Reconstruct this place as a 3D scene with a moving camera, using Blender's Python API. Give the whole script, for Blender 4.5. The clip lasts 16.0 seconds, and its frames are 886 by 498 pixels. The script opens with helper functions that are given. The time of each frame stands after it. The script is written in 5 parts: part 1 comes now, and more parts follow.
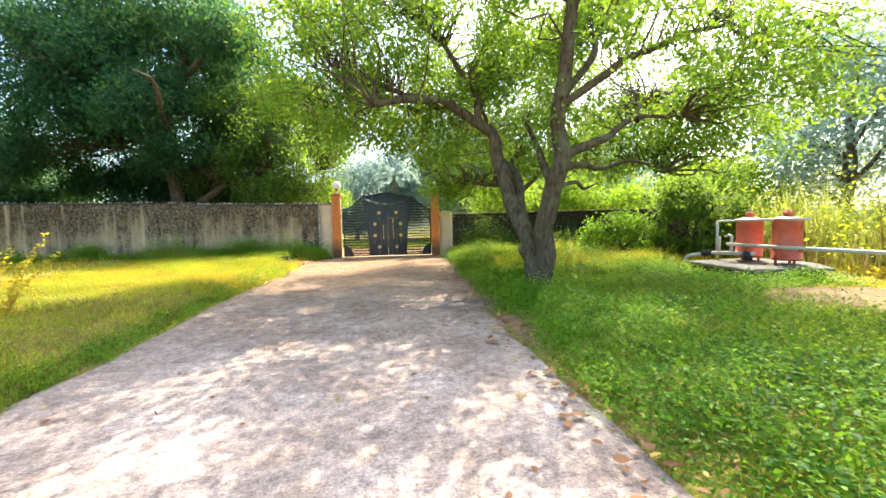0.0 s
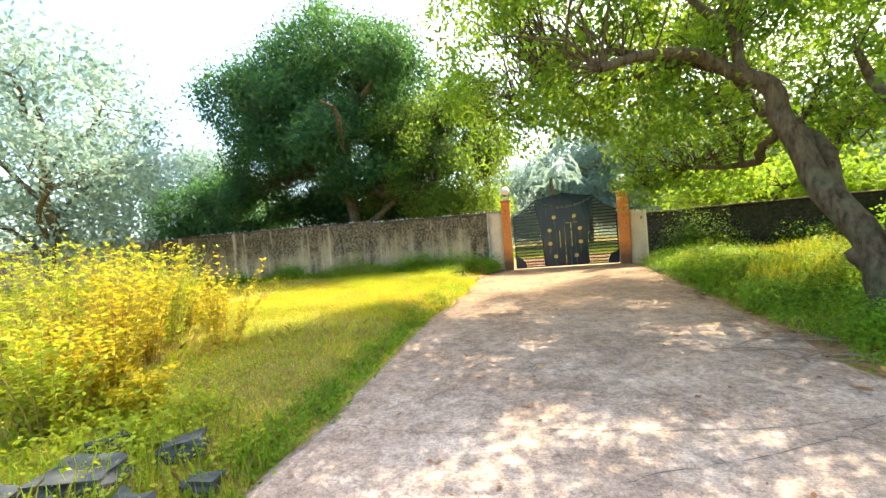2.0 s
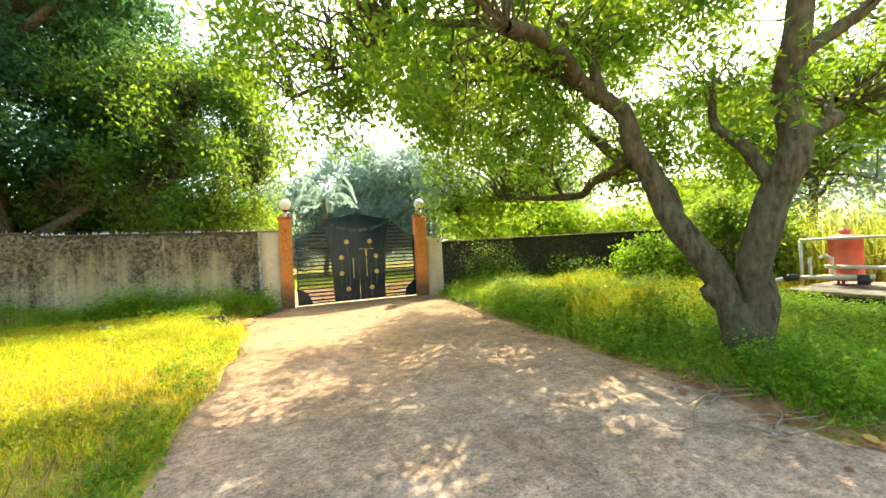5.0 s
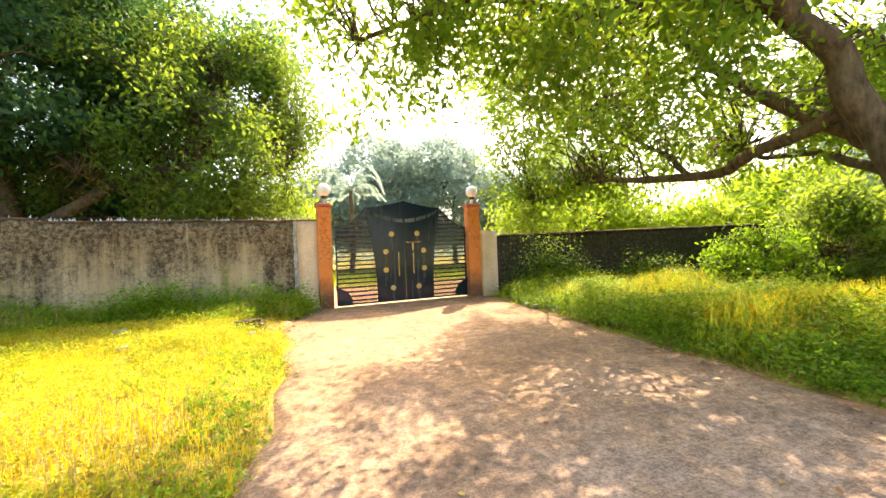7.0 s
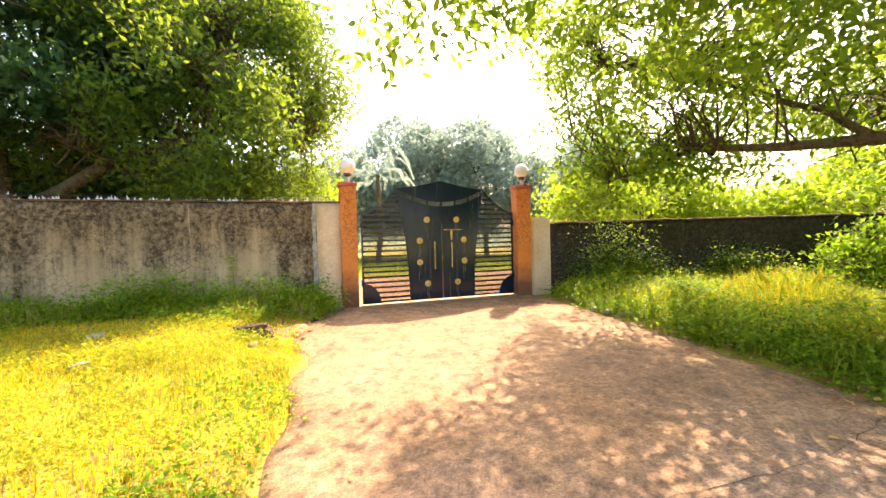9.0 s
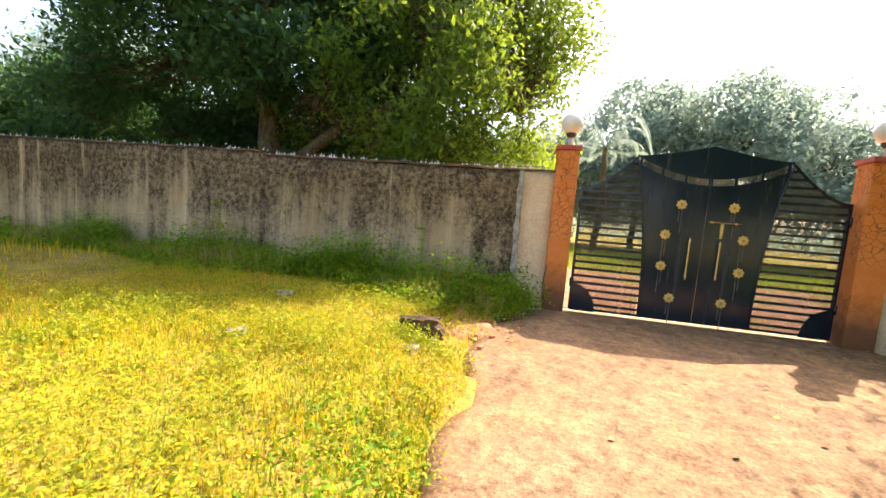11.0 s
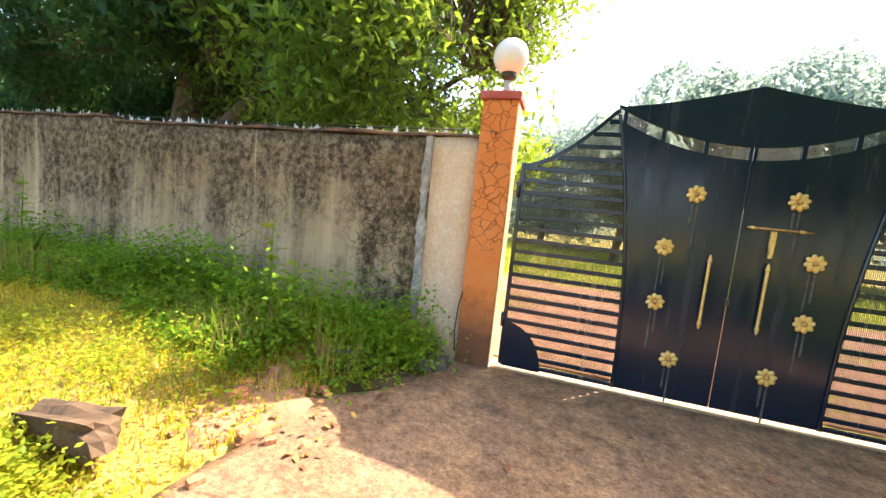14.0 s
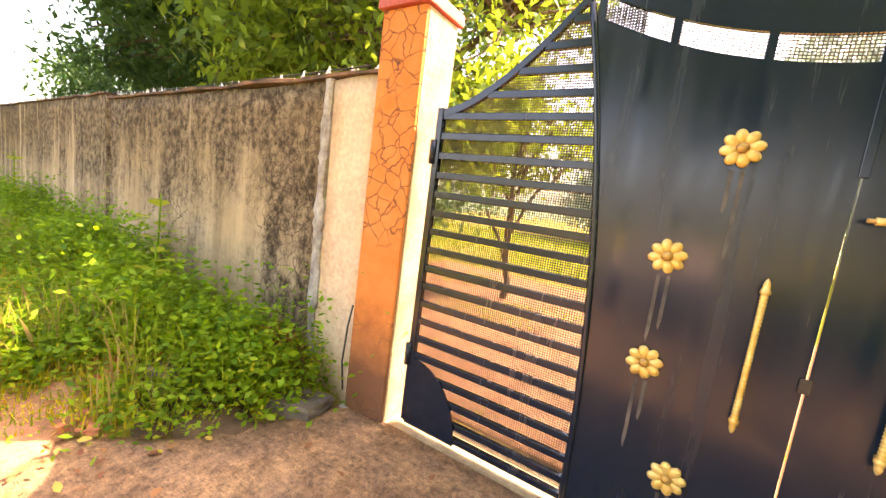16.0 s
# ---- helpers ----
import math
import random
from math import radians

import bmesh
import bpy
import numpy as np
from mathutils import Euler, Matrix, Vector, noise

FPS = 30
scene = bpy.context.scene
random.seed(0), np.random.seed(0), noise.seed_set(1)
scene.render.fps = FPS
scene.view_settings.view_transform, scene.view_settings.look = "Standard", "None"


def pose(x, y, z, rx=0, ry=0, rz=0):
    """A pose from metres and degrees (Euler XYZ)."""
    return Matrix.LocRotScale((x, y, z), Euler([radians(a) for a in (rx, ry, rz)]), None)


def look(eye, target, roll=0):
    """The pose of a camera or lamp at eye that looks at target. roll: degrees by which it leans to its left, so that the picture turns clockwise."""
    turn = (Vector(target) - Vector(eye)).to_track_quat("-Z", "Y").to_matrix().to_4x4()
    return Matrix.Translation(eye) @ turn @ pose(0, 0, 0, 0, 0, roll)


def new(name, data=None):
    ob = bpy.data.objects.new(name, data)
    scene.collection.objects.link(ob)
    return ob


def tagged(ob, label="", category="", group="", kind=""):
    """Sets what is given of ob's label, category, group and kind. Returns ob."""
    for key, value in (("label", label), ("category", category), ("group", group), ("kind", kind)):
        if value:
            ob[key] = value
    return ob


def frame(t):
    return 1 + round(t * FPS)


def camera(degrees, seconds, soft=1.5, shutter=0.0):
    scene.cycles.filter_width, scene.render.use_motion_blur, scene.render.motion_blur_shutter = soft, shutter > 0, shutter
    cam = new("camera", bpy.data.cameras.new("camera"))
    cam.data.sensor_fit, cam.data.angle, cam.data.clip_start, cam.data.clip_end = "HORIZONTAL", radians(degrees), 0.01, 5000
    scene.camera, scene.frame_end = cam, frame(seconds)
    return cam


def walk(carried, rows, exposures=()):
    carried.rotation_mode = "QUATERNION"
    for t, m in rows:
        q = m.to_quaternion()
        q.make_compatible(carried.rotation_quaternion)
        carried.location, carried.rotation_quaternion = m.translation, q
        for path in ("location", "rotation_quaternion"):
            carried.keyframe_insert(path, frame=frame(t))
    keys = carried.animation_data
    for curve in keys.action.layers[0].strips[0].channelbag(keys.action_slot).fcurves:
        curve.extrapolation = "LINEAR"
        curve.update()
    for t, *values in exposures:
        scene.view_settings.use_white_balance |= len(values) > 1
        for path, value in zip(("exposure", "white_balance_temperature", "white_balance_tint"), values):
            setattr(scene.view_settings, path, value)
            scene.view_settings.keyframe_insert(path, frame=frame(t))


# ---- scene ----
cam = camera(97.4, 16.0)
METRES, EYE, TILT, LEAN, TURN = 16.0, 1.5, 0.0, 0.0, -8.8
ROWS = [
    (0.0, 0.0, 0.0, 0.0, -0.07, -3.52, 1.11),
    (0.5, -0.0195, 0.0285, -0.0006, 4.12, -2.2, 1.77),
    (1.0, -0.0503, 0.0501, 0.0016, 10.72, -1.09, 2.8),
    (1.5, -0.0743, 0.0694, 0.0009, 15.44, -1.61, 4.07),
    (2.0, -0.1021, 0.0927, 0.0037, 19.96, -1.3, 4.55),
    (2.5, -0.1254, 0.1152, 0.0039, 12.04, -4.7, 3.7),
    (3.0, -0.1343, 0.1459, 0.0034, -4.74, -6.07, 3.29),
    (3.5, -0.1487, 0.1721, 0.0067, -16.72, -2.39, 1.28),
    (4.0, -0.1592, 0.1952, 0.0079, -25.28, -2.11, 1.72),
    (4.5, -0.1676, 0.2259, 0.0094, -22.7, -0.68, 2.89),
    (5.0, -0.1862, 0.2571, 0.0101, -15.38, 0.18, 2.99),
    (7.5, -0.2414, 0.3958, 0.0076, -13.65, -0.1, 2.29),
    (8.0, -0.2435, 0.4195, 0.0097, -17.65, -0.79, 2.92),
    (8.5, -0.238, 0.4475, 0.0084, -16.76, -0.71, 2.99),
    (9.0, -0.2397, 0.4776, 0.0089, -10.07, -1.58, 1.46),
    (9.5, -0.244, 0.5055, 0.01, 0.58, -3.72, -0.7),
    (10.0, -0.2474, 0.5344, 0.0082, 13.85, -6.72, -3.2),
    (12.5, -0.2267, 0.6893, 0.0137, 22.02, -2.51, -5.39),
    (13.0, -0.2145, 0.7173, 0.0124, 21.66, -3.54, -6.07),
    (13.5, -0.2043, 0.7509, 0.0146, 23.21, -4.48, -6.11),
    (14.0, -0.1932, 0.7796, 0.0138, 26.07, -5.8, -5.95),
    (14.5, -0.1851, 0.8139, 0.0134, 28.3, -7.42, -5.93),
    (15.0, -0.1723, 0.8445, 0.0125, 30.72, -8.75, -6.34),
    (15.5, -0.1608, 0.8727, 0.0124, 33.84, -8.95, -7.17),
    (16.0, -0.1541, 0.9009, 0.0145, 41.59, -7.78, -7.36),
]
EXPOSURES = [
    (0.0, 2.02, 6000, 2), (2.0, 2.17, 6500, 0), (5.0, 2.22, 7050, -7), (8.0, 2.38, 7400, 18), (9.0, 2.3, 7400, 18), (10.0, 1.88, 7300, 18), (12.5, 2.0, 6350, 14), (14.0, 2.4, 6400, 15), (15.0, 2.82, 7000, 20), (16.0, 3.2, 8600, 29),
]
walk(cam, [(t, pose(0, 0, EYE, TILT, LEAN, TURN) @ pose(METRES * x, METRES * y, METRES * z, 90 + pitch, roll, yaw)) for t, x, y, z, yaw, pitch, roll in ROWS],
     EXPOSURES)

# ---- world and sun ----
SUN_EL, SUN_AZ = 48.0, 40.0      # azimuth clockwise from +y
world = bpy.data.worlds.new("world")
scene.world = world
world.use_nodes = True
wn = world.node_tree.nodes
wl = world.node_tree.links
sky = wn.new("ShaderNodeTexSky")
sky.sky_type, sky.sun_disc = "NISHITA", False
sky.sun_elevation, sky.sun_rotation = radians(SUN_EL), radians(SUN_AZ)
sky.air_density, sky.dust_density, sky.ozone_density = 1.0, 4.0, 0.6
wl.new(sky.outputs["Color"], wn["Background"].inputs["Color"])
wn["Background"].inputs["Strength"].default_value = 0.15
sun = new("sun", bpy.data.lights.new("sun", "SUN"))
sun.data.energy, sun.data.angle, sun.data.color = 3.6, radians(0.5), (1.0, 0.86, 0.66)
az, el = radians(SUN_AZ), radians(SUN_EL)
SUN_DIR = Vector((math.sin(az) * math.cos(el), math.cos(az) * math.cos(el), math.sin(el)))
sun.matrix_world = look(SUN_DIR * 60, (0, 0, 0))

rng = np.random.default_rng(7)


# ---- materials ----
def material(name, rough=0.8, metal=0.0, spec=0.3):
    m = bpy.data.materials.new(name)
    m.use_nodes = True
    b = m.node_tree.nodes["Principled BSDF"]
    b.inputs["Roughness"].default_value, b.inputs["Metallic"].default_value = rough, metal
    b.inputs["Specular IOR Level"].default_value = spec
    return m, m.node_tree.nodes, m.node_tree.links, b


def coords(n, l, scale=(1, 1, 1), kind="Object"):
    tc, mp = n.new("ShaderNodeTexCoord"), n.new("ShaderNodeMapping")
    l.new(tc.outputs[kind], mp.inputs["Vector"])
    mp.inputs["Scale"].default_value = scale
    return mp.outputs["Vector"]


def noise_tex(n, l, vec, scale, detail=5, rough=0.6):
    t = n.new("ShaderNodeTexNoise")
    l.new(vec, t.inputs["Vector"])
    t.inputs["Scale"].default_value, t.inputs["Detail"].default_value, t.inputs["Roughness"].default_value = scale, detail, rough
    return t.outputs["Fac"]


def cracks(n, l, vec, scale, width):
    v = n.new("ShaderNodeTexVoronoi")
    v.feature = "DISTANCE_TO_EDGE"
    l.new(vec, v.inputs["Vector"])
    v.inputs["Scale"].default_value = scale
    return ramp(n, l, v.outputs["Distance"], (0.0, width), ((1, 1, 1, 1), (0, 0, 0, 1)))


def ramp(n, l, fac, stops, cols):
    r = n.new("ShaderNodeValToRGB")
    l.new(fac, r.inputs["Fac"])
    e = r.color_ramp.elements
    while len(e) < len(stops):
        e.new(0.5)
    for k, (s, c) in enumerate(zip(stops, cols)):
        e[k].position, e[k].color = s, (*c[:3], 1)
    return r.outputs["Color"]


def mix(n, l, fac, a, b, blend="MIX"):
    m = n.new("ShaderNodeMix")
    m.data_type, m.blend_type = "RGBA", blend
    for v, i in ((fac, 0), (a, 6), (b, 7)):
        if isinstance(v, (int, float)):
            m.inputs[i].default_value = v
        elif isinstance(v, tuple):
            m.inputs[i].default_value = (*v[:3], 1)
        else:
            l.new(v, m.inputs[i])
    return m.outputs[2]


def bump(n, l, b, height, strength, dist=0.01):
    k = n.new("ShaderNodeBump")
    k.inputs["Strength"].default_value, k.inputs["Distance"].default_value = strength, dist
    l.new(height, k.inputs["Height"])
    l.new(k.outputs["Normal"], b.inputs["Normal"])


def math_node(n, l, op, a, b):
    k = n.new("ShaderNodeMath")
    k.operation = op
    for i, v in enumerate((a, b)):
        if isinstance(v, (int, float)):
            k.inputs[i].default_value = v
        else:
            l.new(v, k.inputs[i])
    return k.outputs[0]


def mottled(name, c1, c2, scale=6, rough=0.8, metal=0.0, spec=0.3, bumps=0.3, grain=60, kind="Object"):
    m, n, l, b = material(name, rough, metal, spec)
    v = coords(n, l, kind=kind)
    big, fine = noise_tex(n, l, v, scale), noise_tex(n, l, v, grain, 3)
    col = mix(n, l, ramp(n, l, big, (0.35, 0.65), ((0, 0, 0), (1, 1, 1))), c1, c2)
    col = mix(n, l, 0.35, col, ramp(n, l, fine, (0.3, 0.7), ((0.25, 0.25, 0.25), (0.8, 0.8, 0.8))), "OVERLAY")
    l.new(col, b.inputs["Base Color"])
    if bumps:
        bump(n, l, b, fine, bumps, 0.004)
    return m


def leaf_material(name, dark, light, through_col, amount=0.5, yellow=None):
    m, n, l, b = material(name, 0.55, 0.0, 0.22)
    geo = n.new("ShaderNodeNewGeometry")
    r = geo.outputs["Random Per Island"]
    if yellow:
        col = ramp(n, l, r, (0.0, 0.8, 1.0), (dark, light, yellow))
    else:
        col = ramp(n, l, r, (0.0, 1.0), (dark, light))
    v = coords(n, l)
    col = mix(n, l, 0.5, col, ramp(n, l, noise_tex(n, l, v, 1.1, 3), (0.3, 0.7), ((0.3, 0.3, 0.3), (0.75, 0.75, 0.7))), "OVERLAY")
    l.new(col, b.inputs["Base Color"])
    t = n.new("ShaderNodeBsdfTranslucent")
    l.new(mix(n, l, 0.5, col, through_col), t.inputs["Color"])
    s = n.new("ShaderNodeMixShader")
    s.inputs[0].default_value = amount
    l.new(b.outputs[0], s.inputs[1])
    l.new(t.outputs[0], s.inputs[2])
    l.new(s.outputs[0], n["Material Output"].inputs["Surface"])
    return m


def concrete_road():
    m, n, l, b = material("worn_concrete", 0.85, 0, 0.25)
    v = coords(n, l)
    vb = coords(n, l, (1.0, 14.0, 1.0))
    big = noise_tex(n, l, v, 0.8, 7, 0.7)
    mid = noise_tex(n, l, v, 2.6, 8, 0.75)
    fine = mix(n, l, 0.5, noise_tex(n, l, v, 120, 2), noise_tex(n, l, v, 28, 4, 0.75))
    broom = noise_tex(n, l, vb, 9, 4, 0.7)
    # pale near concrete, its colour raised further for the sunlight of the foreground
    col = ramp(n, l, big, (0.3, 0.5, 0.7), ((0.22, 0.15, 0.12), (0.48, 0.355, 0.295), (0.72, 0.56, 0.48)))
    col = mix(n, l, ramp(n, l, mid, (0.5, 0.72), ((0, 0, 0), (0.55, 0.55, 0.55))), col, (0.36, 0.25, 0.19))
    col = mix(n, l, ramp(n, l, mid, (0.28, 0.42), ((0.7, 0.7, 0.7), (0, 0, 0))), col, (0.12, 0.10, 0.085))
    # redder, dustier towards the gate
    sep = n.new("ShaderNodeSeparateXYZ")
    l.new(v, sep.inputs[0])
    far = ramp(n, l, math_node(n, l, "MULTIPLY", sep.outputs[1], 0.05), (0.14, 0.55), ((0, 0, 0), (0.9, 0.9, 0.9)))
    col = mix(n, l, far, col, ramp(n, l, mid, (0.3, 0.5, 0.7), ((0.115, 0.07, 0.04), (0.25, 0.14, 0.068), (0.40, 0.23, 0.105))))
    col = mix(n, l, 0.6, col, ramp(n, l, noise_tex(n, l, v, 7, 10, 0.8), (0.36, 0.64), ((0.15, 0.15, 0.15), (0.85, 0.85, 0.85))), "OVERLAY")
    col = mix(n, l, 0.38, col, ramp(n, l, fine, (0.36, 0.64), ((0.12, 0.12, 0.12), (0.88, 0.88, 0.88))), "OVERLAY")
    col = mix(n, l, 0.5, col, ramp(n, l, broom, (0.3, 0.7), ((0.3, 0.3, 0.3), (0.72, 0.72, 0.72))), "OVERLAY")
    pits = ramp(n, l, noise_tex(n, l, v, 48, 7, 0.8), (0.40, 0.47), ((0.6, 0.6, 0.6), (0, 0, 0)))
    col = mix(n, l, pits, col, (0.06, 0.05, 0.04))
    l.new(col, b.inputs["Base Color"])
    h = mix(n, l, 0.5, fine, broom)
    bump(n, l, b, h, 0.9, 0.012)
    return m


def plaster_wall(name, base, light, stain, amount):
    m, n, l, b = material(name, 0.9, 0, 0.15)
    v = coords(n, l)
    vs = coords(n, l, (1.0, 1.0, 0.16))
    streak = noise_tex(n, l, vs, 3.0, 8, 0.78)
    blot = noise_tex(n, l, v, 1.05, 9, 0.68)
    column = noise_tex(n, l, coords(n, l, (1.0, 1.0, 0.05)), 2.4, 4, 0.6)
    fine = noise_tex(n, l, v, 45, 4)
    sep = n.new("ShaderNodeSeparateXYZ")
    l.new(v, sep.inputs[0])
    col = mix(n, l, ramp(n, l, blot, (0.38, 0.62), ((0, 0, 0), (1, 1, 1))), base, light)
    # run-off stains, strongest under the coping and in streaks
    top = ramp(n, l, math_node(n, l, "MULTIPLY", sep.outputs[2], 0.4), (0.45, 1.0), ((0.0, 0.0, 0.0), (0.20, 0.20, 0.20)))
    dark = ramp(n, l, math_node(n, l, "ADD", math_node(n, l, "ADD", math_node(n, l, "ADD", math_node(n, l, "MULTIPLY", streak, 0.40), math_node(n, l, "MULTIPLY", column, 0.46)), math_node(n, l, "MULTIPLY", blot, 0.70)), top),
                (0.79 - amount, 0.99 - amount), ((0, 0, 0), (1, 1, 1)))
    speck = ramp(n, l, noise_tex(n, l, v, 11, 9, 0.78), (0.40, 0.58), ((0.62, 0.55, 0.55), (1, 1, 1)))
    dark = mix(n, l, 1.0, dark, speck, "MULTIPLY")
    col = mix(n, l, dark, col, mix(n, l, fine, stain, tuple(min(1, s * 2.6) for s in stain)))
    pale = ramp(n, l, noise_tex(n, l, coords(n, l, (1.0, 1.0, 0.05)), 1.9, 5, 0.65), (0.60, 0.68), ((0, 0, 0), (0.75, 0.75, 0.75)))
    col = mix(n, l, pale, col, light)
    warp = n.new("ShaderNodeVectorMath")
    warp.operation = "ADD"
    wt = n.new("ShaderNodeTexNoise")
    wt.inputs["Scale"].default_value = 5
    l.new(v, wt.inputs["Vector"])
    sc = n.new("ShaderNodeVectorMath")
    sc.operation = "SCALE"
    sc.inputs[3].default_value = 0.18
    l.new(wt.outputs["Color"], sc.inputs[0])
    l.new(v, warp.inputs[0])
    l.new(sc.outputs[0], warp.inputs[1])
    cr = cracks(n, l, warp.outputs[0], 8.5, 0.05)
    where = ramp(n, l, noise_tex(n, l, v, 0.9, 5, 0.7), (0.46, 0.58), ((0, 0, 0), (0.9, 0.9, 0.9)))
    crw = mix(n, l, 1.0, cr, where, "MULTIPLY")
    col = mix(n, l, crw, col, (0.05, 0.035, 0.025))
    rust = ramp(n, l, math_node(n, l, "ADD", math_node(n, l, "MULTIPLY", sep.outputs[2], 0.4), math_node(n, l, "MULTIPLY", blot, 0.3)), (1.02, 1.16), ((0, 0, 0), (0.75, 0.75, 0.75)))
    rust = mix(n, l, 1.0, rust, ramp(n, l, streak, (0.42, 0.58), ((0, 0, 0), (1, 1, 1))), "MULTIPLY")
    col = mix(n, l, rust, col, (0.10, 0.045, 0.028))
    l.new(col, b.inputs["Base Color"])
    bump(n, l, b, mix(n, l, 0.4, fine, mix(n, l, 1.0, (1, 1, 1), crw, "SUBTRACT")), 0.6, 0.012)
    return m


def pillar_paint():
    m, n, l, b = material("orange_cracked_paint", 0.75, 0, 0.3)
    v = coords(n, l)
    fine, mid = noise_tex(n, l, v, 40, 4), noise_tex(n, l, v, 3.5, 6, 0.7)
    col = mix(n, l, ramp(n, l, mid, (0.35, 0.7), ((0, 0, 0), (1, 1, 1))), (0.66, 0.19, 0.035), (0.74, 0.27, 0.08))
    wt = n.new("ShaderNodeTexNoise")
    wt.inputs["Scale"].default_value = 9
    l.new(v, wt.inputs["Vector"])
    wv = n.new("ShaderNodeVectorMath")
    wv.operation = "MULTIPLY_ADD"
    wv.inputs[1].default_value = (0.09, 0.09, 0.09)
    l.new(wt.outputs["Color"], wv.inputs[0])
    l.new(v, wv.inputs[2])
    cr = cracks(n, l, wv.outputs[0], 9.5, 0.045)
    where = ramp(n, l, noise_tex(n, l, v, 1.3, 3), (0.44, 0.52), ((0, 0, 0), (1, 1, 1)))
    crw = mix(n, l, 1.0, cr, where, "MULTIPLY")
    col = mix(n, l, crw, col, (0.14, 0.05, 0.025))
    sep = n.new("ShaderNodeSeparateXYZ")
    l.new(v, sep.inputs[0])
    splash = ramp(n, l, math_node(n, l, "ADD", math_node(n, l, "MULTIPLY", sep.outputs[2], 0.6), math_node(n, l, "MULTIPLY", mid, 0.5)), (0.46, 0.78), ((0.85, 0.85, 0.85), (0, 0, 0)))
    col = mix(n, l, splash, col, (0.13, 0.07, 0.045))
    l.new(col, b.inputs["Base Color"])
    bump(n, l, b, mix(n, l, 0.3, mix(n, l, 1.0, (1, 1, 1), crw, "SUBTRACT"), fine), 0.6, 0.01)
    return m


def ground_soil():
    m, n, l, b = material("soil", 0.95, 0, 0.1)
    v = coords(n, l)
    big, mid, fine = noise_tex(n, l, v, 0.5, 5), noise_tex(n, l, v, 4, 6, 0.7), noise_tex(n, l, v, 40, 4)
    col = mix(n, l, ramp(n, l, mid, (0.4, 0.6), ((0, 0, 0), (1, 1, 1))), (0.24, 0.19, 0.04), (0.34, 0.25, 0.08))
    col = mix(n, l, ramp(n, l, big, (0.45, 0.6), ((0, 0, 0), (1, 1, 1))), col, (0.30, 0.27, 0.04))
    col = mix(n, l, 0.5, col, ramp(n, l, fine, (0.3, 0.7), ((0.2, 0.2, 0.2), (0.8, 0.8, 0.8))), "OVERLAY")
    l.new(col, b.inputs["Base Color"])
    bump(n, l, b, fine, 0.8, 0.03)
    return m


def gate_black():
    m, n, l, b = material("black_gate_paint", 0.2, 0.0, 0.55)
    v = coords(n, l)
    run = noise_tex(n, l, coords(n, l, (1, 1, 0.06)), 9, 5, 0.7)
    fine = noise_tex(n, l, v, 30, 3)
    # the blue in this black is haze over the gate, put into the paint
    col = mix(n, l, ramp(n, l, run, (0.58, 0.72), ((0, 0, 0), (0.16, 0.16, 0.16))), (0.005, 0.014, 0.030), (0.04, 0.05, 0.06))
    l.new(col, b.inputs["Base Color"])
    l.new(ramp(n, l, run, (0.4, 0.7), ((0.12, 0.12, 0.12), (0.34, 0.34, 0.34))), b.inputs["Roughness"])
    bump(n, l, b, fine, 0.06, 0.003)
    return m


def bark():
    m, n, l, b = material("bark", 0.92, 0, 0.15)
    v = coords(n, l, (1, 1, 0.35))
    f1, f2 = noise_tex(n, l, v, 14, 7, 0.7), noise_tex(n, l, coords(n, l), 2.4, 5)
    col = ramp(n, l, f1, (0.3, 0.7), ((0.03, 0.022, 0.014), (0.19, 0.142, 0.088)))
    col = mix(n, l, ramp(n, l, f2, (0.52, 0.66), ((0, 0, 0), (0.6, 0.6, 0.6))), col, (0.16, 0.165, 0.09))
    l.new(col, b.inputs["Base Color"])
    bump(n, l, b, f1, 0.9, 0.03)
    return m


CONCRETE = concrete_road()
SOIL = ground_soil()
RED_EARTH = mottled("red_earth", (0.24, 0.12, 0.065), (0.38, 0.21, 0.12), 3.5, 0.95, bumps=0.5)
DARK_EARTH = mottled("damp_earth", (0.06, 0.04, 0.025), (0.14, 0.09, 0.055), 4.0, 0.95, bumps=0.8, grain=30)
BARE_EARTH = mottled("bare_earth", (0.13, 0.08, 0.035), (0.24, 0.15, 0.07), 2.0, 0.95, bumps=0.5)
WALL_L = plaster_wall("weathered_plaster", (0.44, 0.32, 0.18), (0.70, 0.54, 0.34), (0.030, 0.021, 0.013), 0.10)
WALL_R = plaster_wall("mossy_shadow_plaster", (0.09, 0.075, 0.055), (0.16, 0.13, 0.10), (0.016, 0.015, 0.012), 0.30)
CREAM = mottled("cream_plaster", (0.62, 0.46, 0.31), (0.72, 0.57, 0.41), 2.0, 0.9, 0, 0.2, 0.3, 30)
DUSTY = mottled("dusty_cream_cement", (0.27, 0.20, 0.12), (0.40, 0.31, 0.20), 5, 0.9, 0, 0.15, 0.6, 35)
CEMENT = mottled("grey_cement", (0.22, 0.20, 0.18), (0.46, 0.44, 0.40), 9, 0.9, bumps=0.8, grain=35)
COPING = mottled("stained_coping", (0.06, 0.045, 0.035), (0.24, 0.13, 0.08), 4, 0.9, bumps=0.8, grain=30)
SLAB = mottled("old_cement", (0.09, 0.08, 0.07), (0.19, 0.165, 0.14), 3, 0.9, bumps=0.8, grain=35)
ORANGE = pillar_paint()
CAP_RED = mottled("red_cap_paint", (0.42, 0.08, 0.06), (0.52, 0.13, 0.10), 5, 0.6)
BLACK = gate_black()
STREAK = mottled("water_streak", (0.05, 0.05, 0.05), (0.13, 0.12, 0.11), 12, 0.5, bumps=0)
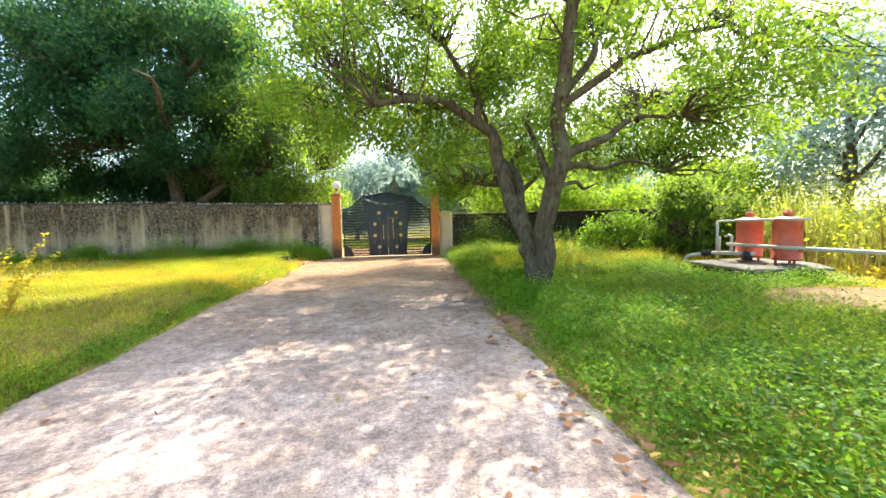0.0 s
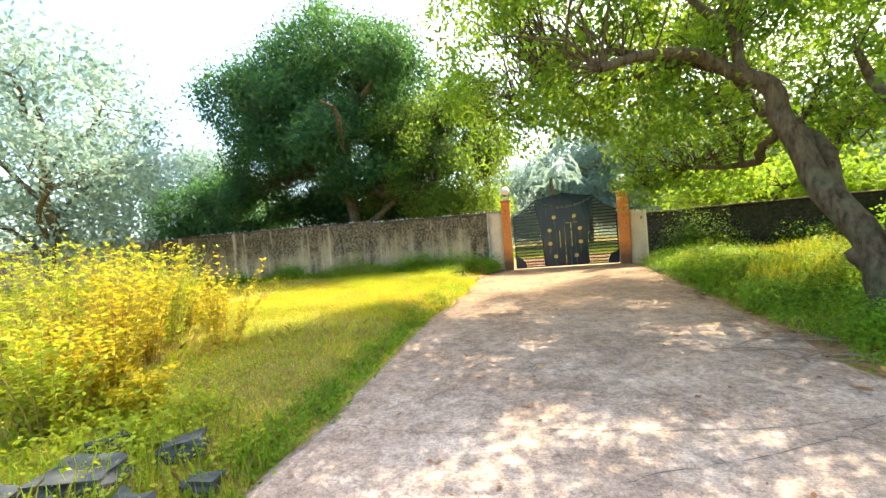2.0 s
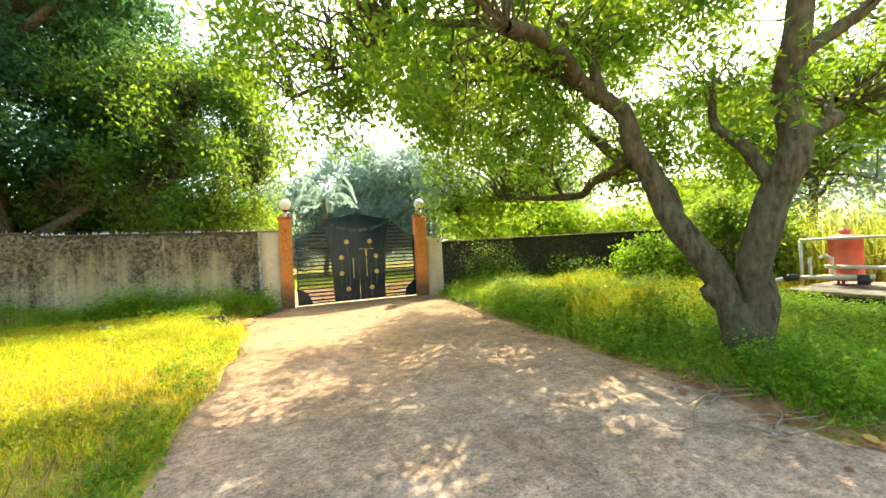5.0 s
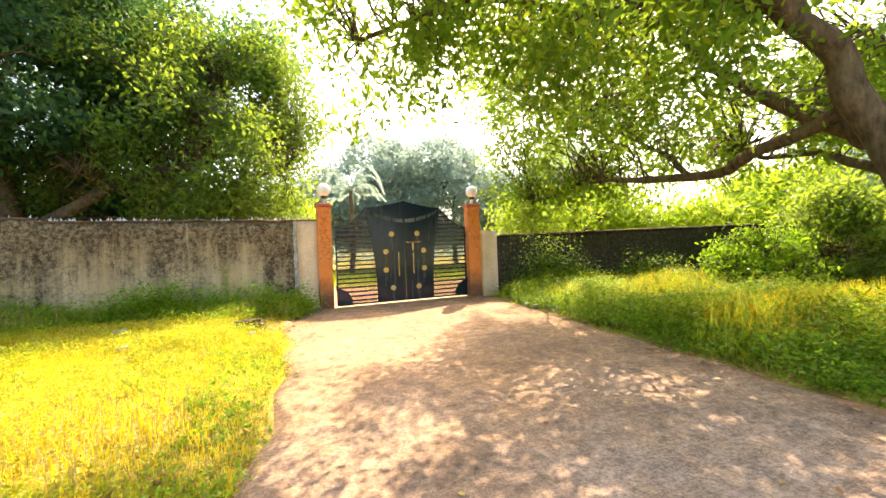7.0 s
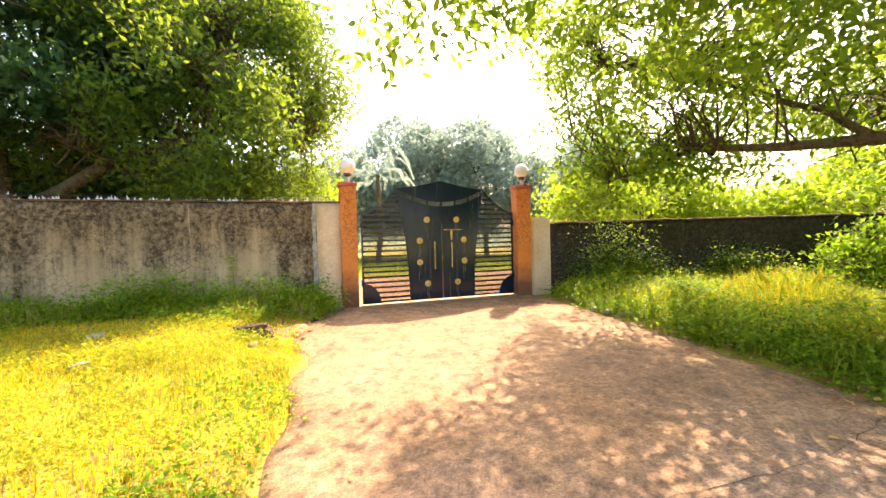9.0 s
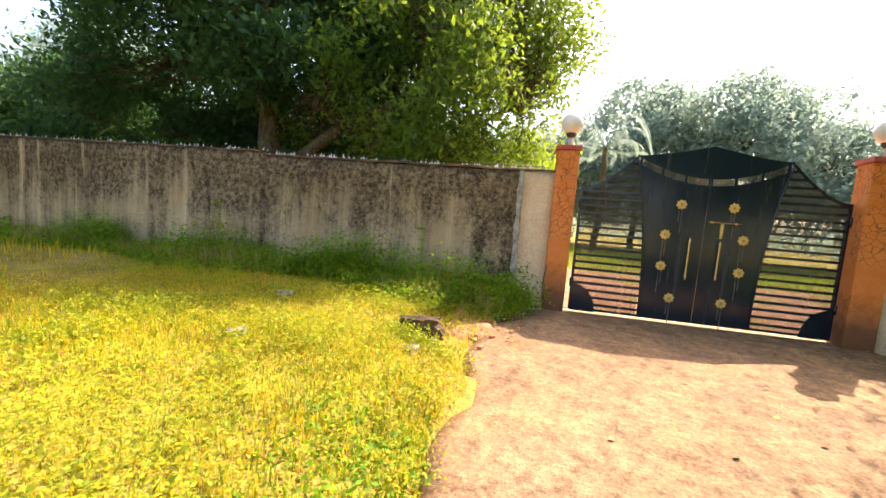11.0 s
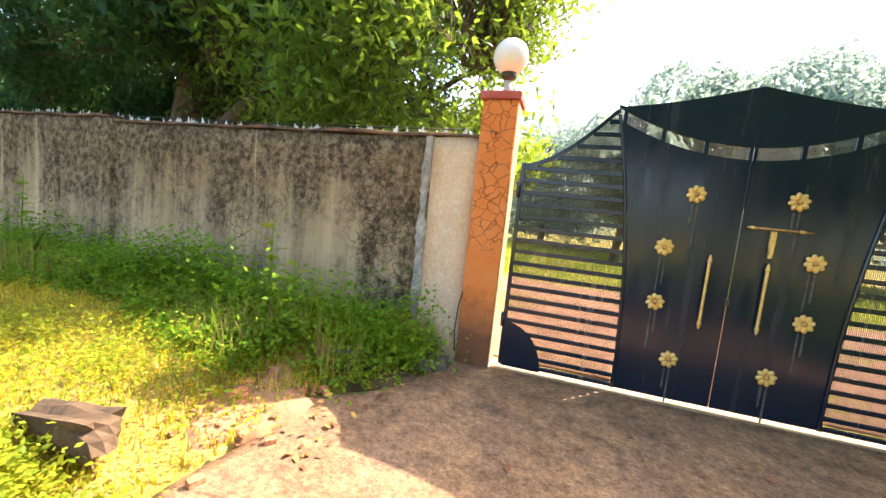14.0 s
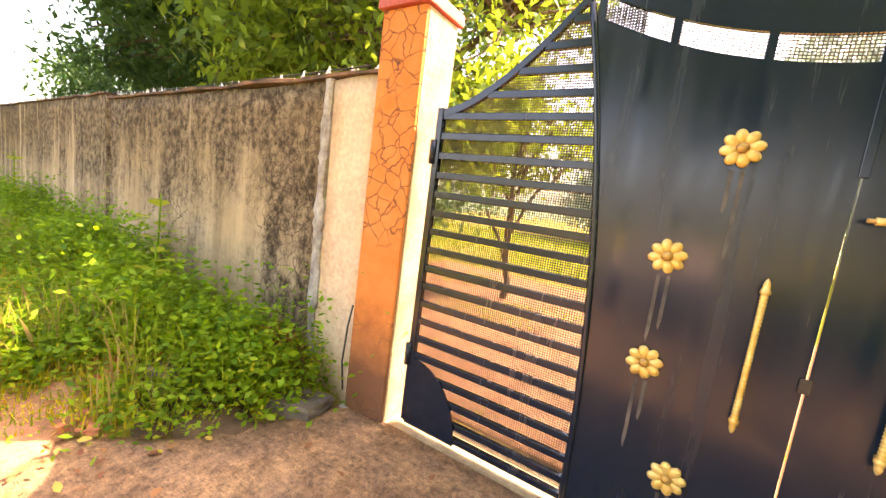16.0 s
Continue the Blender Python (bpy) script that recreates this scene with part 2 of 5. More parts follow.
GOLD = mottled("gold_paint", (0.70, 0.44, 0.11), (0.84, 0.60, 0.22), 14, 0.35, 0.35, 0.5, bumps=0.1)
BRASS = mottled("worn_brass", (0.60, 0.36, 0.10), (0.38, 0.22, 0.08), 25, 0.4, 0.5, 0.5, bumps=0.1)
GLOBE = mottled("white_globe_plastic", (0.85, 0.83, 0.78), (0.80, 0.78, 0.74), 3, 0.25, bumps=0)
STEEL = mottled("dark_steel", (0.05, 0.05, 0.05), (0.09, 0.08, 0.07), 10, 0.5, 0.6)
BARK = bark()
TWIG = mottled("dry_twig", (0.20, 0.13, 0.09), (0.30, 0.21, 0.15), 10, 0.9)
STONE_DARK = mottled("dark_slate", (0.045, 0.047, 0.05), (0.10, 0.10, 0.10), 5, 0.7, bumps=0.9, grain=25)
STONE = mottled("rough_stone", (0.22, 0.19, 0.16), (0.35, 0.31, 0.27), 6, 0.9, bumps=0.9, grain=25)
BRICK = mottled("broken_brick", (0.42, 0.15, 0.07), (0.55, 0.25, 0.14), 8, 0.9, bumps=0.8, grain=40)
DRUM = mottled("red_tank_paint", (0.50, 0.09, 0.05), (0.62, 0.16, 0.10), 3, 0.45, 0, 0.4, bumps=0.1)
PIPE = mottled("weathered_pipe", (0.45, 0.44, 0.42), (0.58, 0.57, 0.54), 6, 0.5, 0, 0.4, bumps=0.1)
PIPE_BLACK = mottled("black_pipe", (0.02, 0.02, 0.022), (0.04, 0.04, 0.04), 6, 0.5, bumps=0.1)
PANEL = mottled("grey_board_paint", (0.36, 0.40, 0.42), (0.42, 0.46, 0.48), 3, 0.5, bumps=0.05)
GLASS_SHARD = mottled("frosted_shard", (0.55, 0.58, 0.55), (0.70, 0.72, 0.68), 20, 0.15, 0, 0.6, bumps=0)
LEAF = leaf_material("leaf_main", (0.02, 0.085, 0.018), (0.11, 0.23, 0.028), (0.54, 0.72, 0.04), 0.54, (0.32, 0.33, 0.03))
LEAF_DARK = leaf_material("leaf_dark", (0.012, 0.052, 0.030), (0.045, 0.12, 0.055), (0.22, 0.42, 0.07), 0.44)
LEAF_BRIGHT = leaf_material("leaf_bright", (0.10, 0.24, 0.02), (0.26, 0.38, 0.03), (0.50, 0.62, 0.03), 0.55)
# the pale blue-green of haze is painted into this leaf colour
LEAF_HAZED = leaf_material("leaf_hazed", (0.19, 0.28, 0.24), (0.34, 0.44, 0.39), (0.42, 0.52, 0.40), 0.5)
WEED = leaf_material("leaf_weed", (0.03, 0.13, 0.010), (0.24, 0.40, 0.025), (0.40, 0.60, 0.02), 0.48)
WEED_Y = leaf_material("leaf_yellow_weed", (0.36, 0.33, 0.02), (0.64, 0.49, 0.03), (0.78, 0.62, 0.02), 0.5)
GRASS = leaf_material("grass_yellow", (0.44, 0.35, 0.02), (0.70, 0.53, 0.045), (0.82, 0.66, 0.03), 0.5)
GRASS_G = leaf_material("grass_green", (0.14, 0.25, 0.015), (0.38, 0.43, 0.04), (0.42, 0.54, 0.03), 0.48)
BUSH = leaf_material("leaf_bush", (0.16, 0.26, 0.02), (0.40, 0.42, 0.03), (0.60, 0.62, 0.02), 0.5)
LEAF_MID = leaf_material("leaf_mid", (0.014, 0.06, 0.018), (0.075, 0.175, 0.03), (0.50, 0.64, 0.04), 0.5)
REED = leaf_material("reed", (0.34, 0.38, 0.05), (0.60, 0.58, 0.14), (0.70, 0.66, 0.12), 0.45)
DRY = leaf_material("dry_stalk", (0.30, 0.20, 0.07), (0.46, 0.34, 0.15), (0.5, 0.38, 0.15), 0.3)
FALLEN = leaf_material("fallen_leaf", (0.16, 0.06, 0.03), (0.38, 0.18, 0.08), (0.3, 0.15, 0.05), 0.15, (0.60, 0.42, 0.08))


# ---- building helpers ----
def obj(name, bm, mat, parent=None, label="", category="", group="", kind="", smooth=False):
    me = bpy.data.meshes.new(name)
    bm.to_mesh(me)
    bm.free()
    me.materials.append(mat)
    if smooth:
        for p in me.polygons:
            p.use_smooth = True
    ob = new(name, me)
    ob.parent = parent
    return tagged(ob, label, category, group, kind)


def part(name, bm, mat, parent, label="", smooth=False):
    return obj(name, bm, mat, parent, label, smooth=smooth)


def empty(name, loc=(0, 0, 0), rz=0, **tags):
    e = new(name)
    e.matrix_basis = pose(*loc, 0, 0, rz)
    return tagged(e, **tags)


def arrays(name, co, faces, mat, parent=None, smooth=False):
    """One mesh from an (n, 3) array of vertices and an (m, k) array of faces."""
    me = bpy.data.meshes.new(name)
    co, faces = np.asarray(co, np.float32), np.asarray(faces, np.int32)
    m, k = faces.shape
    me.vertices.add(len(co))
    me.vertices.foreach_set("co", co.ravel())
    me.loops.add(m * k)
    me.loops.foreach_set("vertex_index", faces.ravel())
    me.polygons.add(m)
    me.polygons.foreach_set("loop_start", np.arange(0, m * k, k, dtype=np.int32))
    me.polygons.foreach_set("loop_total", np.full(m, k, np.int32))
    if smooth:
        me.polygons.foreach_set("use_smooth", np.ones(m, bool))
    me.update(calc_edges=True)
    me.validate()
    me.materials.append(mat)
    ob = new(name, me)
    ob.parent = parent
    return ob


def box(bm, x0, x1, y0, y1, z0, z1, bev=0.0):
    r = bmesh.ops.create_cube(bm, size=1, matrix=Matrix.Translation(((x0 + x1) / 2, (y0 + y1) / 2, (z0 + z1) / 2)) @ Matrix.Diagonal((x1 - x0, y1 - y0, z1 - z0, 1)))
    if bev:
        es = {e for v in r["verts"] for e in v.link_edges}
        bmesh.ops.bevel(bm, geom=list(es), offset=bev, segments=2, affect="EDGES", profile=0.6)
    return r["verts"]


def tube_arrays(pts, radii, sides=6):
    pts = np.asarray(pts, float)
    n = len(pts)
    tan = np.gradient(pts, axis=0)
    tan /= np.linalg.norm(tan, axis=1)[:, None] + 1e-9
    ref = np.array([0.31, 0.17, 0.93]) if abs(tan[0][2]) < 0.9 else np.array([0.95, 0.2, 0.1])
    a = np.cross(tan, ref)
    a /= np.linalg.norm(a, axis=1)[:, None] + 1e-9
    b = np.cross(tan, a)
    ang = np.linspace(0, 2 * np.pi, sides, endpoint=False)
    ring = (a[:, None, :] * np.cos(ang)[None, :, None] + b[:, None, :] * np.sin(ang)[None, :, None]) * np.asarray(radii)[:, None, None]
    co = (pts[:, None, :] + ring).reshape(-1, 3)
    i, j = np.meshgrid(np.arange(n - 1), np.arange(sides), indexing="ij")
    j2 = (j + 1) % sides
    f = np.stack([i * sides + j, i * sides + j2, (i + 1) * sides + j2, (i + 1) * sides + j], -1).reshape(-1, 4)
    return co, f


def join_arrays(parts):
    co, fs, k = [], [], 0
    for c, f in parts:
        co.append(c)
        fs.append(f + k)
        k += len(c)
    return np.concatenate(co), np.concatenate(fs)


def tube(name, pts, radius, mat, parent=None, sides=12, label=""):
    radii = radius if hasattr(radius, "__len__") else [radius] * len(pts)
    pts = [Vector(p) for p in pts]
    # closed ends
    pts = [pts[0] + (pts[0] - pts[1]).normalized() * 0.0005] + pts + [pts[-1] + (pts[-1] - pts[-2]).normalized() * 0.0005]
    radii = [0.0005, *radii, 0.0005]
    co, f = tube_arrays([tuple(p) for p in pts], radii, sides)
    return tagged(arrays(name, co, f, mat, parent, True), label)


def smooth_path(pts, n):
    """A Catmull-Rom line through pts."""
    p = np.asarray(pts, float)
    p = np.vstack([2 * p[0] - p[1], p, 2 * p[-1] - p[-2]])
    out = []
    for t in np.linspace(0, len(p) - 3.0001, n):
        i, u = int(t), t - int(t)
        a, b, c, d = p[i:i + 4]
        out.append(0.5 * (2 * b + (c - a) * u + (2 * a - 5 * b + 4 * c - d) * u * u + (3 * b - a - 3 * c + d) * u ** 3))
    return np.array(out)


def unit(v):
    return v / (np.linalg.norm(v, axis=1)[:, None] + 1e-9)


def leaf_arrays(base, along, up, length, width):
    """Six-cornered leaves, bent along the middle."""
    n = len(base)
    d = unit(along)
    s = unit(np.cross(d, up))
    w = np.cross(s, d)
    L, W = np.asarray(length)[:, None], np.asarray(width)[:, None]
    co = np.stack([base, base + d * L * 0.30 + s * W * 0.46 + w * L * 0.04, base + d * L * 0.68 + s * W * 0.40 + w * L * 0.03,
                   base + d * L - w * L * 0.06, base + d * L * 0.68 - s * W * 0.40 + w * L * 0.03, base + d * L * 0.30 - s * W * 0.46 + w * L * 0.04], 1)
    return co.reshape(-1, 3), np.arange(n * 6).reshape(n, 6)


def kite_arrays(base, along, up, length, width):
    """Small four-cornered leaves."""
    n = len(base)
    d = unit(along)
    s = unit(np.cross(d, up))
    w = np.cross(s, d)
    L, W = np.asarray(length)[:, None], np.asarray(width)[:, None]
    co = np.stack([base, base + d * L * 0.42 + s * W * 0.5 + w * L * 0.05, base + d * L, base + d * L * 0.42 - s * W * 0.5 + w * L * 0.05], 1)
    return co.reshape(-1, 3), np.arange(n * 4).reshape(n, 4)


def blade_arrays(base, lean, height, width):
    """Grass blades: two bent quads' worth in a five-cornered face pair."""
    n = len(base)
    a = rng.uniform(0, 2 * np.pi, n)
    s = np.stack([np.cos(a), np.sin(a), np.zeros(n)], 1) * np.asarray(width)[:, None] * 0.5
    H = np.asarray(height)[:, None]
    mid = base + lean * H * 0.35 + np.array([0, 0, 0.6]) * H
    tip = base + lean * H * 1.0 + np.array([0, 0, 0.95]) * H
    co = np.stack([base - s, base + s, mid + s * 0.8, tip, mid - s * 0.8], 1)
    return co.reshape(-1, 3), np.arange(n * 5).reshape(n, 5)


def rand_dirs(n, zbias=0.0):
    v = rng.normal(size=(n, 3))
    v[:, 2] += zbias
    return unit(v)


# ---- ground, road ----
def gz(x, y):
    """Height of the ground: a slow rise to the gate."""
    return 0.022 * np.clip(np.asarray(y, float) - 5.0, 0, 11.0) + 0 * np.asarray(x, float)


def wob(x, y, s=1.0):
    return np.sin(x * 1.7 * s + 1.3 * np.sin(y * 0.9 * s)) * 0.5 + np.sin(y * 2.3 * s + 0.7 * np.sin(x * 1.9 * s)) * 0.5


def road_left(y):
    return np.interp(y, [-30, 4, 8.5, 11, 13, 15.2, 15.6, 16.5], [-3.6, -3.3, -3.25, -2.95, -2.8, -2.9, -2.4, -2.1]) + 0.07 * wob(y, 0 * y, 2.3)


def road_right(y):
    return np.interp(y, [-30, 2, 6, 8.5, 13, 16.5], [1.5, 1.68, 1.78, 2.02, 2.35, 2.55]) + 0.06 * wob(y + 3, 0 * y, 2.7)


def soil(x, y):
    """Height of the earth: level with the road at its edge, banked up beside it."""
    x, y = np.asarray(x, float), np.asarray(y, float)
    d = np.maximum(road_left(y) - x, x - road_right(y))
    k = np.clip((d - 0.05) / 0.8, 0, 1)
    return gz(x, y) + np.where(x < 0, 0.22, 0.14) * k * k * (3 - 2 * k) * np.clip((16.6 - y) / 0.8, 0, 1)


def build_ground():
    xs = np.unique(np.concatenate([np.linspace(-600, -60, 10), np.linspace(-60, -14, 24), np.linspace(-14, 14, 113), np.linspace(14, 60, 24), np.linspace(60, 600, 10)]))
    ys = np.unique(np.concatenate([np.linspace(-600, -40, 10), np.linspace(-40, -2, 20), np.linspace(-2, 18, 81), np.linspace(18, 60, 24), np.linspace(60, 900, 12)]))
    X, Y = np.meshgrid(xs, ys, indexing="ij")
    inside = (X > road_left(Y) + 0.05) & (X < road_right(Y) - 0.05) & (Y < 16.6)
    Z = soil(X, Y) - 0.02 + 0.025 * wob(X, Y, 1.1) * (np.abs(X) < 60)
    Z = np.where(inside, gz(X, Y) - 0.12, Z)
    Z = np.where(Y > 15.9, np.minimum(Z, 0.21), Z)
    nx, ny = X.shape
    i, j = np.meshgrid(np.arange(nx - 1), np.arange(ny - 1), indexing="ij")
    f = np.stack([i * ny + j, (i + 1) * ny + j, (i + 1) * ny + j + 1, i * ny + j + 1], -1).reshape(-1, 4)
    g = arrays("ground", np.stack([X, Y, Z], -1).reshape(-1, 3), f, SOIL, None, True)
    tagged(g, "brown earth ground with sparse dry growth", "ground", kind="structure")


def build_road():
    ys = np.concatenate([np.linspace(-30, -2, 15), np.linspace(-1.8, 16.5, 150)])
    us = np.linspace(0, 1, 41)
    L, R = road_left(ys), road_right(ys)
    X = L[:, None] + (R - L)[:, None] * us[None]
    Y = np.repeat(ys[:, None], 41, 1)
    Z = gz(X, Y) + 0.006 * wob(X, Y, 1.6)
    edge = np.minimum(us, 1 - us)[None] * (R - L)[:, None]
    Z = Z - 0.035 * np.exp(-edge / 0.07)
    ny, nx = X.shape
    co = np.stack([X, Y, Z], -1).reshape(-1, 3)
    i, j = np.meshgrid(np.arange(ny - 1), np.arange(nx - 1), indexing="ij")
    top = np.stack([i * nx + j, i * nx + j + 1, (i + 1) * nx + j + 1, (i + 1) * nx + j], -1).reshape(-1, 4)
    low = co.copy()
    low[:, 2] -= 0.14
    n = len(co)
    ring = [a * nx for a in range(ny)], [a * nx + nx - 1 for a in range(ny)]
    sides = []
    for r in ring:
        for a, b in zip(r[:-1], r[1:]):
            sides.append((a, b, b + n, a + n))
    for k in range(nx - 1):
        sides.append(((ny - 1) * nx + k, (ny - 1) * nx + k + 1, (ny - 1) * nx + k + 1 + n, (ny - 1) * nx + k + n))
    road = arrays("road", np.vstack([co, low]), np.vstack([top, sides]), CONCRETE, None, True)
    tagged(road, "worn pale concrete driveway with stains and cracks", "driveway", kind="structure")
    bm = bmesh.new()
    box(bm, -5.0, 5.5, 16.9, 22.5, 0.05, 0.225, 0.01)
    tagged(obj("road_outside", bm, RED_EARTH), "sunlit red earth lane beyond the gate", "road", kind="structure")


def crack(name, pts, w):
    """A hairline crack: a thin dark groove lying on the concrete."""
    p = smooth_path([(x, y, 0) for x, y in pts], 40)
    p[:, :2] += rng.normal(0, 0.012, (40, 2))
    z = gz(p[:, 0], p[:, 1]) + 0.006 * wob(p[:, 0], p[:, 1], 1.6) + 0.004
    s = np.stack([np.zeros(40), np.ones(40)], 1) * (w * rng.uniform(0.3, 1, 40))[:, None]
    a = np.column_stack([p[:, :2] - s, z])
    b = np.column_stack([p[:, :2] + s, z])
    f = [(i, i + 1, 41 + i, 40 + i) for i in range(39)]
    tagged(arrays(name, np.vstack([a, b]), f, CRACK), "thin dark crack across the concrete driveway", "crack", kind="structure")


CRACK = mottled("crack_dirt", (0.05, 0.04, 0.035), (0.09, 0.07, 0.055), 20, 0.95, bumps=0)
build_ground()
build_road()
crack("crack", [(-3.2, 4.9), (-2.2, 4.75), (-1.2, 4.85), (0.2, 4.9), (1.7, 5.3)], 0.0035)
crack("crack", [(-0.9, 4.2), (0.2, 4.6), (1.0, 5.0), (1.75, 5.6)], 0.004)
crack("crack", [(-3.0, 9.7), (-1.5, 9.9), (0.4, 9.75), (2.1, 10.0)], 0.004)
crack("crack", [(-2.7, 14.2), (-1.2, 14.35), (0.5, 14.2), (2.3, 14.4)], 0.004)


# ---- boundary walls ----
def wall_run(name, p0, p1, thick, h0, h1, mat, base=-0.1, label="", notch=0.0):
    """A wall with its front along p0-p1 and its thickness away from the yard, with an uneven top and a rough face."""
    p0, p1 = np.array(p0, float), np.array(p1, float)
    d = p1 - p0
    length = np.linalg.norm(d)
    d /= length
    nrm = np.array([d[1], -d[0]])
    if nrm[1] < 0:
        nrm = -nrm
    n = max(4, int(length / 0.12))
    m = 16
    u = np.linspace(0, length, n)
    x, y = p0[0] + d[0] * u, p0[1] + d[1] * u
    top = np.interp(u, [0, length], [h0, h1]) + 0.012 * wob(u, u * 0, 3.0) + notch * (u > length * 0.5)
    k = np.linspace(0, 1, m)
    Z = base + (top - base)[:, None] * k[None]
    off = 0.008 * wob(u[:, None] * 2.0, Z * 2.0, 1.0)
    F = np.stack([x[:, None] + nrm[0] * off, y[:, None] + nrm[1] * off, Z], -1)
    B = np.stack([np.repeat((x + nrm[0] * thick)[:, None], m, 1), np.repeat((y + nrm[1] * thick)[:, None], m, 1), Z], -1)
    co = np.vstack([F.reshape(-1, 3), B.reshape(-1, 3)])
    N = n * m
    i, j = np.meshgrid(np.arange(n - 1), np.arange(m - 1), indexing="ij")
    front = np.stack([i * m + j, (i + 1) * m + j, (i + 1) * m + j + 1, i * m + j + 1], -1).reshape(-1, 4)
    back = front[:, ::-1] + N
    tops = [(a * m + m - 1, (a + 1) * m + m - 1, (a + 1) * m + m - 1 + N, a * m + m - 1 + N) for a in range(n - 1)]
    ends = [(e * m + b, e * m + b + 1, e * m + b + 1 + N, e * m + b + N) for e in (0, n - 1) for b in range(m - 1)]
    w = arrays(name, co, np.vstack([front, back, tops, ends]), mat)
    return tagged(w, label, "wall", kind="structure")


def coping(p0, p1, thick, h0, h1):
    p0, p1 = Vector(p0), Vector(p1)
    d = (p1 - p0).normalized()
    nrm = Vector((d.y, -d.x))
    if nrm.y < 0:
        nrm = -nrm
    n = max(3, int((p1 - p0).length / 0.15))
    bm = bmesh.new()
    rows = []
    for k in range(n + 1):
        u = k / n
        c = p0.lerp(p1, u)
        h = h0 + (h1 - h0) * u + 0.012 * float(wob(np.float64((p1 - p0).length * u), np.float64(0), 3.0))
        a, b = c - nrm * (0.03 + random.uniform(0, 0.012)), c + nrm * (thick + 0.03)
        t = h + 0.035 + random.uniform(-0.008, 0.008)
        rows.append([bm.verts.new(q) for q in ((*a, h + 0.003), (*a, t - 0.008), (*(a + nrm * 0.02), t), (*b, t), (*b, h + 0.003))])
    for r, s in zip(rows[:-1], rows[1:]):
        for k in range(5):
            bm.faces.new((r[k], s[k], s[(k + 1) % 5], r[(k + 1) % 5]))
    bm.faces.new(rows[0])
    bm.faces.new(rows[-1][::-1])
    bmesh.ops.recalc_face_normals(bm, faces=bm.faces)
    tagged(obj("trim", bm, COPING), "dark stained thin coping along the wall top", "coping", kind="structure")


def wy(x):
    """Front line of the street wall west of the gate."""
    return 16.42 - 0.055 * x


wall_run("wall_west_cream", (-2.0, 16.53), (-2.48, 16.556), 0.2, 2.44, 2.42, CREAM, label="cream plastered wall end beside the gate pillar")
wall_run("wall_west", (-2.56, wy(-2.56)), (-7.42, wy(-7.42)), 0.2, 2.42, 2.47, WALL_L, label="weathered plaster boundary wall with black run-off stains and cracks")
wall_run("wall_west_far", (-7.42, wy(-7.42) - 0.03), (-60, wy(-60)), 0.22, 2.53, 3.0, WALL_L, label="long weathered plaster boundary wall, dark with damp")
bm = bmesh.new()
rows = []
for k in range(49):
    z = 0.1 + k * 0.0486
    w = 0.046 + 0.008 * math.sin(k * 0.5) + random.uniform(-0.012, 0.012)
    c = -2.52 + 0.008 * math.sin(k * 0.13) + random.uniform(-0.006, 0.006)
    rows.append([bm.verts.new(q) for q in ((c - w, 16.72, z), (c - w, 16.545, z), (c - w * 0.5, 16.53 + random.uniform(-0.006, 0.004), z), (c + w * 0.5, 16.528 + random.uniform(-0.006, 0.004), z), (c + w, 16.54, z), (c + w, 16.72, z))])
for p, q in zip(rows[:-1], rows[1:]):
    for k in range(6):
        bm.faces.new((p[k], p[(k + 1) % 6], q[(k + 1) % 6], q[k]))
bm.faces.new(rows[0])
bm.faces.new(rows[-1][::-1])
bmesh.ops.recalc_face_normals(bm, faces=bm.faces)
tagged(obj("trim", bm, CEMENT), "rough grey cement joint smeared down the wall", "joint", kind="structure")
coping((-2.0, 16.53), (-7.42, wy(-7.42)), 0.2, 2.43, 2.47)
coping((-7.42, wy(-7.42) - 0.03), (-45, wy(-45)), 0.22, 2.53, 2.88)


def ry(x):
    """Front line of the wall east of the gate."""
    return 16.28 - 0.36 * (x - 2.94)


wall_run("wall_east_cream", (2.415, 16.34), (2.94, 16.30), 0.2, 2.10, 2.06, CREAM, label="cream plastered wall end with a broken edge")
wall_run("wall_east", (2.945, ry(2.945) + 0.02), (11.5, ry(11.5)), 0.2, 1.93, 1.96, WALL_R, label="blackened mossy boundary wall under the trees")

coping((2.96, ry(2.96)), (11.5, ry(11.5)), 0.2, 1.935, 1.96)


# ---- gate pillars and lamps ----
def gate_pillar(x, y, rz, w, label):
    e = empty("gate_pillar", (x, y, 0.12), rz, label=label, category="pillar", group="gate pillars")
    bm = bmesh.new()
    box(bm, -w / 2, w / 2, -w / 2, w / 2, 0.0, 2.66, 0.012)
    part("shaft", bm, ORANGE, e)
    bm = bmesh.new()
    box(bm, -w / 2 - 0.025, w / 2 + 0.025, -w / 2 - 0.025, w / 2 + 0.025, 2.663, 2.735, 0.008)
    part("cap", bm, CAP_RED, e, "red painted cap slab")
    bm = bmesh.new()
    box(bm, -w / 2 - 0.03, w / 2 + 0.03, -w / 2 - 0.03, w / 2 + 0.03, -0.05, 0.11, 0.02)
    part("footing", bm, CEMENT, e, "rough cement footing")
    if x < 0:
        bm = bmesh.new()
        box(bm, w / 2 - 0.002, w / 2 + 0.004, -w / 2 + 0.02, w / 2 - 0.01, 0.115, 2.655, 0.002)
        part("side_plaster", bm, DUSTY, e, "cream plastered inner face")
    return e


